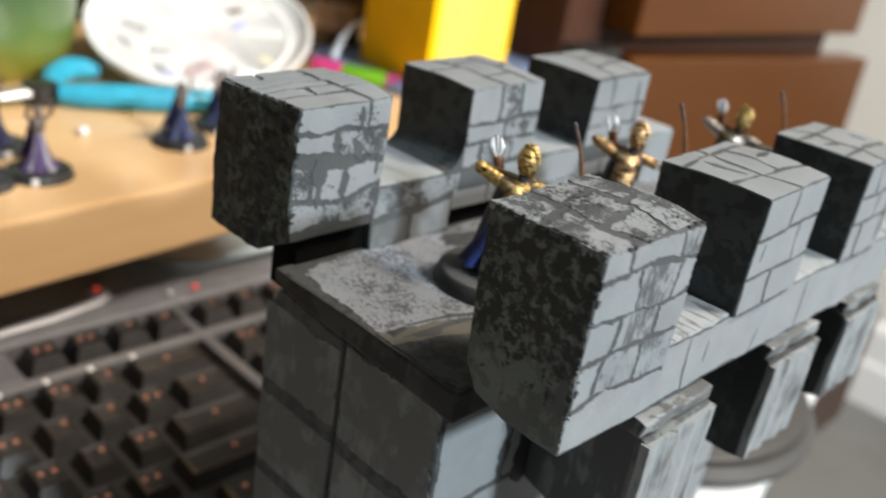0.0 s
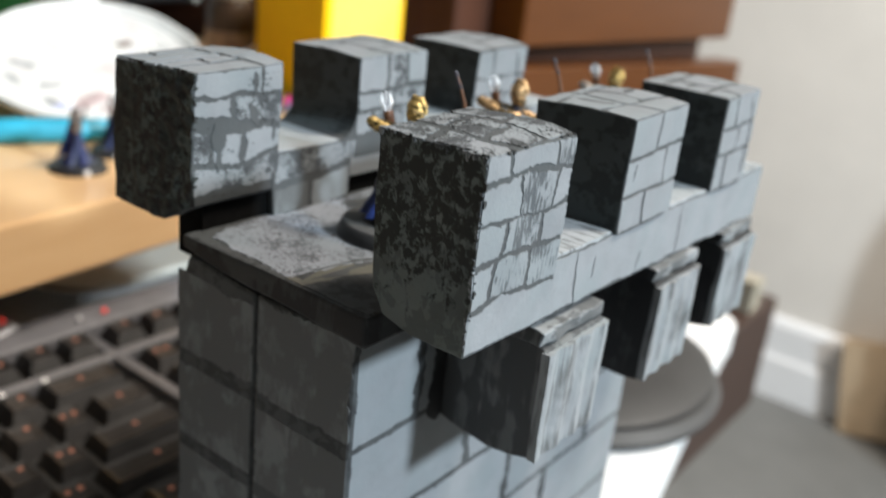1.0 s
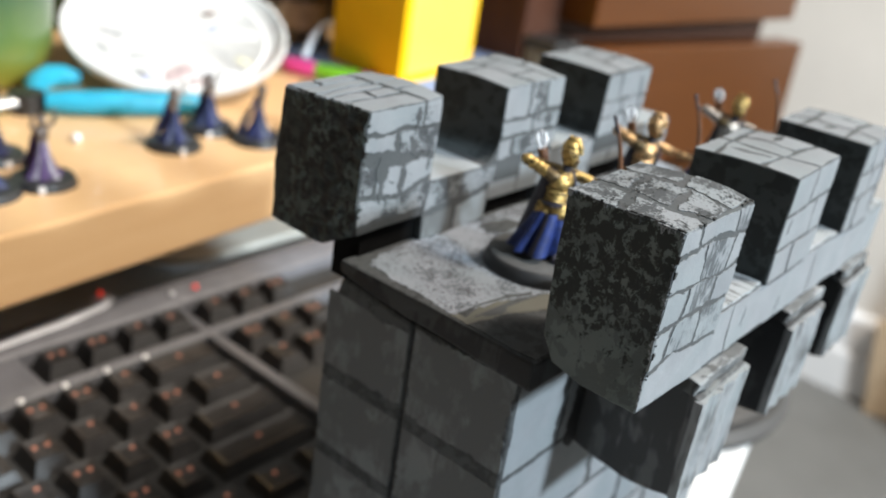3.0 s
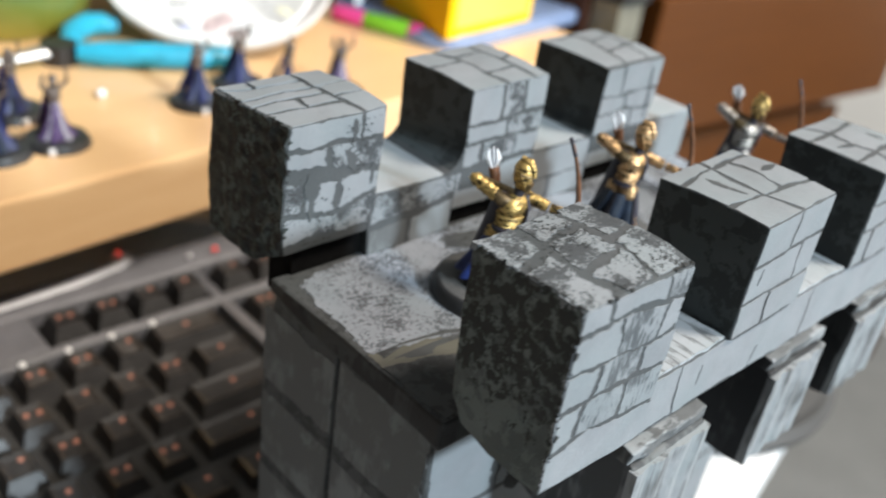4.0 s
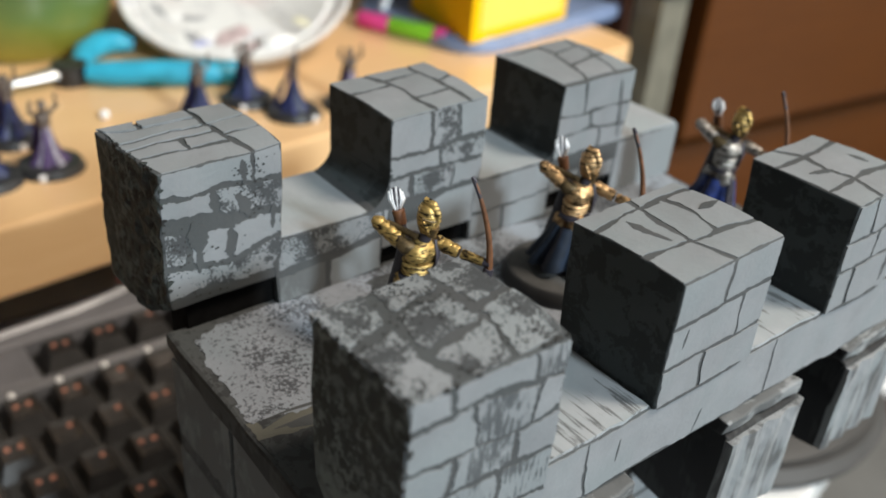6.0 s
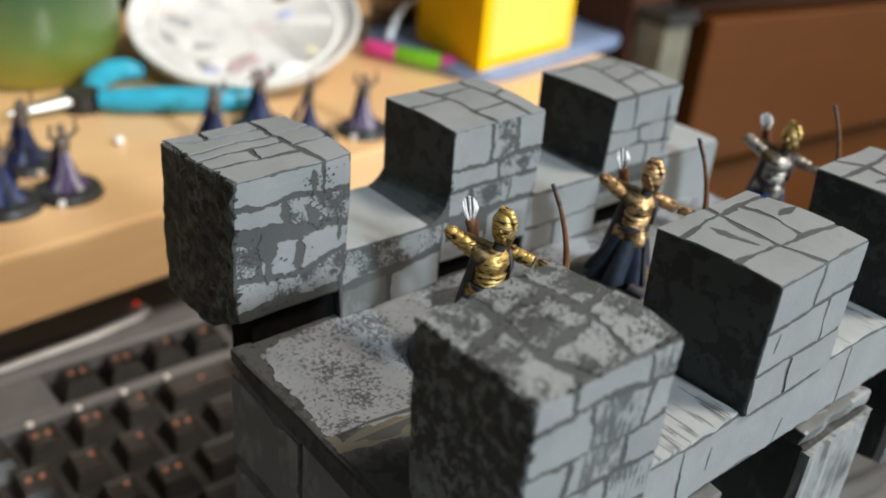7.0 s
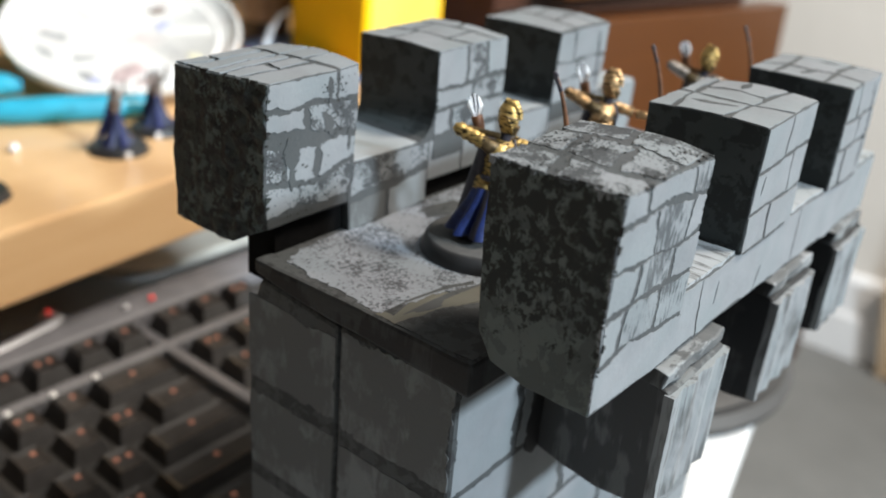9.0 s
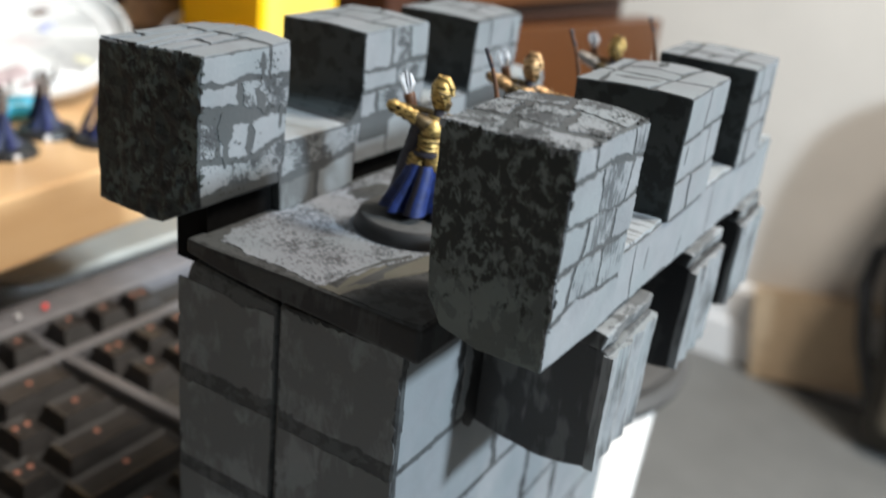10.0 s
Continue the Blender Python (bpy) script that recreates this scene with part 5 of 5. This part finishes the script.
# left row
LX0, LX1 = -0.0568, -0.0342
l1 = end_merlon([(LX0, 0.1664), (LX1, 0.1668), (LX1 - 0.0002, 0.1396), (-0.0432, 0.1345), (-0.0587, 0.1358), (-0.0591, 0.150)], -0.0010, 0.0222, 6, crown_along_x(LX0, LX1, 0.0009, 0.0, 0.0222, 0.0), 0.0, 0.0011, CRUMBLED, 0.0017)
l2 = merlon([(LX0, 0.1668), (LX1, 0.1668), (LX1, 0.143), (LX0, 0.143)], 0.0462, 0.0705, 7, crown_along_x(LX0, LX1, 0.0005, 0.0462, 0.0705, 0.5))
l3 = merlon([(LX0, 0.1660), (LX1 + 0.001, 0.1660), (LX1, 0.143), (LX0, 0.143)], 0.0922, 0.1155, 8, crown_along_x(LX0, LX1, 0.0004, 0.0922, 0.1155, 0.5))


def left_parapet():
    """Strip under the left merlons, hollowed in a curve where it meets the next one, on blocks with drain gaps between."""
    line = [(0.0205, 0.1405), (0.0210, 0.1334), (0.0448, 0.1334), (0.0450, 0.1385), (0.0685, 0.1385), (0.0687, 0.1334), (0.0925, 0.1334), (0.0927, 0.1388), (0.1145, 0.1388), (0.1147, 0.1334), (0.1383, 0.1334), (0.1383, 0.1472)]
    line += [(0.1135, 0.1478), (0.1130, 0.1500), (0.0932, 0.1500)]
    for near, r in ((0.0922, 0.002), (0.0462, 0.0062)):
        arc = [(near - r + r * math.sin(a), 0.1478 + r - r * math.cos(a)) for a in (math.pi / 2 * i / 6 for i in range(7))]
        line += [(near + 0.002, 0.1478 + r)] + arc[::-1]
        line += [(0.0690 if near > 0.08 else 0.0195, 0.1478), (0.0690 if near > 0.08 else 0.0180, 0.1500)]
        if near > 0.08:
            line += [(0.0475, 0.1505)]
    return prism(line, 'x', LX0 + 0.001, LX1 - 0.0002, 0.0, 0.006)


l_bm = left_parapet()
l_bm.normal_update()
# darker colour on faces turned to the near end and downwards
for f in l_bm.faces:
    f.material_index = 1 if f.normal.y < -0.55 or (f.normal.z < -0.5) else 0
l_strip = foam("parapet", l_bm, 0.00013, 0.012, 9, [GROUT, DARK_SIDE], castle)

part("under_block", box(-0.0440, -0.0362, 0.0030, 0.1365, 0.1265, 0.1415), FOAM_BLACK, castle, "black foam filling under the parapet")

# paving on the parapet between merlons: bristly light paint
for y0, y1 in ((0.0242, 0.0472), (0.0712, 0.0951), (0.1152, 0.1342)):
    part("sill_paint", wobbly_patch([(0.0165, y0), (0.0347, y0), (0.0347, y1), (0.0165, y1)], 0.1449, 0.0002, 8, 0.0003, r_strip), SILL_PAINT, r_strip, "streaky pale grey paint")
for y0, y1 in ((0.0222, 0.0420), (0.0710, 0.0902), (0.1160, 0.138)):
    part("sill_paint", wobbly_patch([(-0.056, y0), (LX1 - 0.0006, y0), (LX1 - 0.0006, y1), (-0.056, y1)], 0.1478, 0.0002, 8, 0.0003, l_strip), LEDGE_PAINT, l_strip, "pale grey sponged paint")

# corbels under the right parapet
for y0, y1, seed in ((0.0238, 0.0470, 1), (0.0712, 0.0940, 2), (0.1105, 0.1315, 3)):
    block = prism([(WX1 - 0.0006, 0.0992), (0.018, 0.0990), (0.026, 0.1000), (0.032, 0.1014), (0.0372, 0.1034), (0.0372, 0.1268), (0.0365, 0.1275), (WX1 - 0.0006, 0.1275)], 'y', y0, y1, 0.0005, 0.004)
    # cut askew: narrower at the wall than at its front, the far ones also shallower there
    for v in block.verts:
        if seed > 1 and v.co.z < 0.112:
            v.co.z += 0.0030 * min(max((0.0372 - v.co.x) / (0.0372 - WX1), 0.0), 1.0) + (0.0014 if seed == 3 else 0.0)
        v.co.y += (0.0065 if seed == 1 else 0.0045) * min(max((0.0372 - v.co.x) / (0.0372 - WX1), 0.0), 1.0) * (y1 - v.co.y) / (y1 - y0)
    # the far corbels' deeper shade is put into their colour
    side = CORBEL_SIDE if seed == 1 else CORBEL_SHADED
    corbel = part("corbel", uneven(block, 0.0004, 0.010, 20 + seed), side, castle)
    foot = 0.1050 if seed == 3 else 0.1036
    face = uneven(prism([(0.0364, foot), (0.0377, foot), (0.0377, 0.1268), (0.0364, 0.1268)], 'y', y0 - 0.0001, y1 + 0.0001, 0.0, 0.0007), 0.0002, 0.008, 30 + seed)
    for v in face.verts:
        if v.co.x > 0.0374:
            wave = 2 * math.pi * (v.co.y - y0) / 0.0062 + 1.8 * noise.noise(Vector((v.co.y * 60, v.co.z * 40, seed)))
            v.co.x += 0.00070 * (0.5 + 0.5 * math.sin(wave)) + 0.00008 * noise.noise(v.co * 900)
    part("front_face", face, CORBEL_PAINT, corbel, "pale grey streaked front")
    cap = uneven(prism([(0.018, 0.1279), (0.0364, 0.1281), (0.0367, 0.1312), (0.018, 0.1314)], 'y', y0 - 0.0012, y1 - 0.0008, 0.0004, 0.0016), 0.0006, 0.004, seed)
    cap.normal_update()
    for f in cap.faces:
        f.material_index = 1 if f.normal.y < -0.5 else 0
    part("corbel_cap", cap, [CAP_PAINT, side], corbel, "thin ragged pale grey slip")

# painted stones
X, Y, Z = Vector((1, 0, 0)), Vector((0, 1, 0)), Vector((0, 0, 1))
RISE = 0.0007
UPHILL = Vector((0, 1, 0.029))
C, N, W, S = BRICK_CLEAN, BRICK, BRICK_WORN, BRICK_STREAKED
# right row, outer faces
H1, H2, H3, H4 = (0.87, 0.89, 0.88, 0.84), (0.68, 0.66, 0.665, 0.67), (0.45, 0.47, 0.465, 0.46), (0.23, 0.25, 0.245, 0.24)
r1_face = (r1, (RX1 - 0.0010, 0.0, 0.1337), Vector((0.045, 1, 0)), Vector((0.012, 0, 1)), X, 0.0246, 0.0335)
bricks(*r1_face, [(0, H4, [], [C]), (H4, H3, [(0.19, 0.23), (0.63, 0.63)], [C, S, S]), (H3, H2, [0.27, (0.72, 0.70)], [N, S, C]), (H2, H1, [(0.40, 0.39), (0.79, 0.82)], [N, S, C]), (H1, 1, [0.25, (0.78, 0.75)], [N, N, S])], S, 0.0011, rise=RISE, fine=0.0004, ragged=0.9)
r2_face = (r2, (RX1 + 0.0001, 0.0476, 0.1446), Y, Z, X, 0.0242, 0.0231)
bricks(*r2_face, [(0, 0.32, [(0.44, 0.42)]), (0.32, (0.64, 0.66, 0.66), [0.72]), ((0.64, 0.66, 0.66), 1, [0.485])], C, 0.0009, rise=RISE)
strokes(*r2_face, [(0.0007, (0.17, 0.60), (0.15, 0.45)), (0.0008, (0.02, 0.008), (0.3, 0.004), (0.66, 0.01), (0.9, 0.02))], GROUT)
r3_face = (r3, (RX1 + 0.0001, 0.0955, 0.1446), Y, Z, X, 0.0205, 0.0223)
bricks(*r3_face, [(0, 0.38, [(0.31, 0.29)]), (0.38, 0.68, [(0.54, 0.50)]), (0.68, 1, [(0.34, 0.31)])], C, 0.0009, rise=RISE)
strokes(*r3_face, [(0.0013, (0.77, 0.97), (0.86, 0.72), (0.90, 0.45), (0.85, 0.08)), (0.0008, (0.05, 0.01), (0.5, 0.008), (0.9, 0.012))], GROUT)
# parapet strip, outer face
strip_face = (r_strip, (0.0350, 0.0240, 0.1308), Y, Z, X, 0.1103, 0.0136)
bricks(*strip_face, [((0.19, 0.13, 0.09, 0.04, 0.0), 1, [0.091, 0.523], [N, C, C])], C, 0.0006, fade=0.15)
strokes(*strip_face, [(0.0005, (0.1575, 0.78), (0.1555, 0.45)), (0.0006, (0.347, 0.5), (0.334, 0.12))], GROUT)
# tops, right row
Q1, Q2 = (0.35, 0.31, 0.29, 0.29, 0.34), (0.72, 0.72, 0.71, 0.69, 0.64)
r1_top = (r1, (RX0, 0.0, TOP), X, UPHILL, Z, RX1 - RX0 - 0.0004, 0.0246)
bricks(*r1_top, [(0, Q1, [(0.43, 0.38)], [W, W]), (Q1, Q2, [(0.32, 0.29), (0.72, 0.62)], [W, W, W]), (Q2, 1, [(0.52, 0.47)], [W, W])], W, 0.0019, fade=0.7, fine=0.0004, ragged=1.1)
Q1, Q2 = (0.21, 0.18, 0.15, 0.13, 0.17), (0.65, 0.67, 0.69, 0.71, 0.75)
r2_top = (r2, (RX0, 0.0476, TOP - 0.0002), UPHILL, Vector((1, 0, 0.031)), Z, 0.0242, RX1 - RX0)
bricks(*r2_top, [(0, Q1, [(0.52, 0.50)]), (Q1, Q2, [(0.50, 0.43, 0.43), (0.74, 0.73, 0.69)]), (Q2, 1, [(0.43, 0.48)])], C, 0.0013)
strokes(*r2_top, [(0.0016, (0.26, 0.25), (0.27, 0.42), (0.32, 0.61)), (0.0017, (0.80, 0.43), (0.99, 0.44))], GROUT)
r3_top = (r3, (RX0, 0.0955, TOP - 0.0004), UPHILL, X, Z, 0.0205, RX1 - RX0)
bricks(*r3_top, [(0, (0.25, 0.24, 0.22), [(0.33, 0.44)]), ((0.25, 0.24, 0.22), 0.71, [(0.42, 0.34, 0.40)]), (0.71, 1, [(0.40, 0.36)])], C, 0.0012)
strokes(*r3_top, [(0.0015, (0.83, 0.42), (0.86, 0.60)), (0.0015, (0.16, 0.45), (0.40, 0.53))], GROUT)
# left row, inner faces
H1, HB, HC, H3 = (0.83, 0.81, 0.815, 0.80, 0.79), (0.66, 0.65, 0.58, 0.57, 0.53), (0.60, 0.55, 0.53, 0.54, 0.51), (0.30, 0.27, 0.25, 0.28, 0.33)
bricks(l1, (LX1 - 0.0002, -0.0008, 0.1402), Y, Vector((0.007, 0, 1)), X, 0.0228, 0.0264, [((0.06, 0.05, 0.04), H3, [], [W]), (H3, HC, [(0.18, 0.21), (0.55, 0.54)], [W, C, C]), (HB, H1, [(0.41, 0.43)], [C, W]), (H1, 1, [(0.77, 0.75)], [N, N])], N, 0.0014, rise=RISE, fade=0.6, fine=0.0004, ragged=1.1)
H1 = (0.57, 0.55, 0.58, 0.57)
bricks(l2, (LX1 + 0.0000, 0.0462, 0.1480), Y, Z, X, 0.0243, 0.0187, [(0.03, 0.33, [(0.23, 0.22), 0.66], [N, W, C]), (0.33, H1, [(0.51, 0.49)], [C, W]), (H1, 1, [(0.41, 0.39), 0.70], [N, W, N])], N, 0.0011, rise=RISE, fade=0.5, fine=0.0004, ragged=1.0)
H1, H2 = (0.58, 0.54, 0.60, 0.57), (0.32, 0.32, 0.28)
l3_face = (l3, (LX1 + 0.00022, 0.0922, 0.1480), Y, Vector((0.0435, 0, 1)), X, 0.0233, 0.0178)
bricks(*l3_face, [(0, H2, [(0.62, 0.61)]), (H2, H1, [(0.47, 0.44)]), (H1, 1, [(0.33, 0.29)])], C, 0.0009, rise=RISE)
strokes(*l3_face, [(0.0011, (0.81, 0.94), (0.86, 0.5), (0.92, 0.05))], GROUT)
bricks(l_strip, (LX1 - 0.0002, 0.0211, 0.1336), Y, Z, X, 0.0237, 0.0140, [(0, (0.42, 0.48, 0.60), [0.45], [BRICK_SMEAR_SHADED, N]), ((0.48, 0.55, 0.66), 1, [], [BRICK_WORN])], N, 0.0010)
bricks(l_strip, (LX1 - 0.0002, 0.0450, 0.1387), Y, Z, X, 0.0240, 0.0090, [(0, 1, [0.5])], N, 0.0008)
bricks(l_strip, (LX1 - 0.0002, 0.0690, 0.1336), Y, Z, X, 0.0235, 0.0140, [(0, 0.45, [0.4]), (0.45, 1, [])], N, 0.0008)
bricks(l_strip, (LX1 - 0.0002, 0.0928, 0.1390), Y, Z, X, 0.0216, 0.0088, [(0, 1, [0.45])], N, 0.0008)
bricks(l_strip, (LX1 - 0.0002, 0.1149, 0.1336), Y, Z, X, 0.0232, 0.0138, [(0, 1, [])], N, 0.0008)
# tops, left row: long thin stones beside one cross joint
K1, K2, K3, K4 = (0.10, 0.17, 0.18, 0.20, 0.25, 0.27), (0.35, 0.38, 0.37, 0.40, 0.42, 0.42), (0.52, 0.51, 0.53, 0.57, 0.58), (0.72, 0.71, 0.73, 0.78, 0.80)
bricks(l1, (LX0, -0.0025, 0.1667), UPHILL, X, Z, 0.0245, LX1 - LX0, [
    (0, K1, [0.29], None, (0.0, 0.012), 0.674), (K1, K2, [], None, (0.012, 0.026), 0.674), (K2, K3, [], None, (0.026, 0.037), (0.674, 0.683)), (K3, K4, [0.414], None, (0.037, 0.052), (0.683, 0.712)), (K4, 1, [], None, (0.052, 0.069), (0.712, 0.784)),
    (0, 0.40, [], None, 0.674, 1), (0.40, 0.66, [], None, (0.674, 0.691), 1), (0.66, 1, [], None, (0.691, 0.784), 1)], C, 0.0010, fade=0.6)
Q1, Q2 = (0.33, 0.37, 0.42, 0.41, 0.44), (0.79, 0.79, 0.80, 0.80, 0.81)
bricks(l2, (LX0, 0.0462, 0.1668), X, UPHILL, Z, LX1 - LX0, 0.0243, [(0, Q1, [0.35]), (Q1, Q2, [(0.26, 0.22), (0.72, 0.70)]), (Q2, 1, [(0.52, 0.45)])], C, 0.0012)
Q1, Q2 = (0.53, 0.51, 0.47, 0.40, 0.32), (0.95, 0.90, 0.86, 0.81, 0.76)
bricks(l3, (LX0, 0.0922, 0.1660), X, UPHILL, Z, LX1 - LX0, 0.0233, [(0, Q1, [(0.14, 0.08)]), (Q1, Q2, [(0.34, 0.26), (0.66, 0.60)]), (Q2, 1, [0.6])], C, 0.0010)
# wall, outer face: courses of long stones
EDGES = [0.0, 0.0155, 0.0370, 0.0591, 0.0805, 0.1022, 0.1256]
for i, (lo, hi) in enumerate(zip(EDGES, EDGES[1:])):
    half = 0.0195 if i % 2 else 0.0405
    cuts = [(half + k * 0.042) / 0.1265 for k in range(-1, 4)]
    bricks(right_board, (WX1, WY0 + 0.0008, lo + 0.0005), Y, Z, X, 0.1258, hi - lo - 0.0012, [(0.0, 1.0, [c for c in cuts if 0.04 < c < 0.96])], BRICK_CLEAN, 0.0027, wob=0.0006, fade=1.0, ragged=1.1, fine=0.0005)
# wall end: one stone to a board and course, its shade mixed into the colour
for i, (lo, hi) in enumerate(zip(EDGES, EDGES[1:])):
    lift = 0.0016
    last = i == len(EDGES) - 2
    bricks(right_board, (-0.0162, WY0, lo + lift), X, Z, -Y, WX1 + 0.0159, hi - lo - (lift - 0.0004 if last else 2 * lift), [(0, 1, [])], BRICK_SMEAR_SHADED, 0.0012, wob=0.0010, fade=1.0, ragged=0.9)
    bricks(left_board, (WX0 + 0.0003, WY0 + 0.0002, lo + lift + 0.0006), X, Z, -Y, 0.0245, hi - lo - (0.0045 if last else 2 * lift), [(0, 1, [])], BRICK_SMEAR_SHADED, 0.0012, wob=0.0010, fade=1.0, ragged=0.9)
# shadow on the wall beside the first corbel, painted as one dark stroke
strokes(right_board, (WX1, 0.0, 0.0), Y, Z, X, 1.0, 1.0, [(0.0086, (0.0285, 0.1262), (0.0288, 0.115), (0.0285, 0.0985))], CORBEL_SHADED)
# smears that run down the first inner face
l1_face = (l1, (LX1 - 0.0002, -0.0008, 0.1402), Y, Vector((0.007, 0, 1)), X, 0.0228, 0.0264)
strokes(*l1_face, [(0.0036, (0.24, 0.62), (0.27, 0.52), (0.27, 0.36)), (0.0016, (0.27, 0.44), (0.265, 0.22)), (0.0026, (0.66, 0.99), (0.68, 0.80)), (0.0014, (0.93, 0.63), (0.92, 0.40)), (0.0046, (0.60, 0.74), (0.66, 0.66), (0.70, 0.56))], GROUT)
# worn edges of the blocks
LEAN = Vector((-1, 0, 0))
fringe(r1, (RX0, 0.0, TOP), (RX1 - 0.0006, 0.0, TOP), -Z, -Y, 0.0016, 0.35, BRICK_WORN, 1)
fringe(r1, (RX1 - 0.0010, 0.0, 0.1337), (RX1 - 0.0007, 0.0, TOP), LEAN, -Y, 0.0007, 0.40, BRICK_WORN, 2)
fringe(r1, (RX0 + 0.0004, 0.0001, TOP), (RX1 - 0.0006, 0.0001, TOP), Y, Z, 0.0007, 0.62, PITTED, 3)
fringe(r1, (RX1 - 0.0004, 0.0002, TOP), (RX1 + 0.0003, 0.0244, TOP + 0.0007), LEAN, Z, 0.0007, 0.60, PITTED, 4)
fringe(r1, (RX1 - 0.0009, 0.0001, 0.1345), (RX1 - 0.0006, 0.0001, TOP), Y, X, 0.0006, 0.60, PITTED, 5)
for block, x, y, z, top, wide in ((r2, RX1, 0.0476, 0.1450, TOP, 0.0006), (r3, RX1, 0.0955, 0.1450, TOP, 0.0005), (l2, LX1, 0.0462, 0.1540, 0.1668, 0.0006), (l3, LX1, 0.0922, 0.1500, 0.1660, 0.0005)):
    fringe(block, (x, y + 0.0001, z), (x, y + 0.0001, top), Y, X, wide, 0.66, DARK_SIDE, y * 77, 0.0002)
fringe(l1, (LX1 - 0.0002, -0.0009, 0.1405), (LX1, -0.0009, 0.1668), Y, X, 0.0013, 0.50, CRUMBLED, 6)
fringe(l1, (LX0 + 0.0005, -0.0024, 0.1666), (LX1, -0.0009, 0.1668), Y, Z, 0.0010, 0.55, CRUMBLED, 7)
pits(*r1_top, [(0.06, 0.48, 0.09, 60), (0.36, 0.50, 0.09, 70), (0.90, 0.80, 0.08, 60), (0.93, 0.40, 0.07, 40), (0.85, 0.05, 0.07, 40), (0.30, 0.10, 0.10, 30)], PITTED)
pits(*l1_face, [(0.72, 0.90, 0.10, 70), (0.75, 0.66, 0.09, 60), (0.10, 0.40, 0.08, 40), (0.5, 0.08, 0.20, 60)], PITTED)
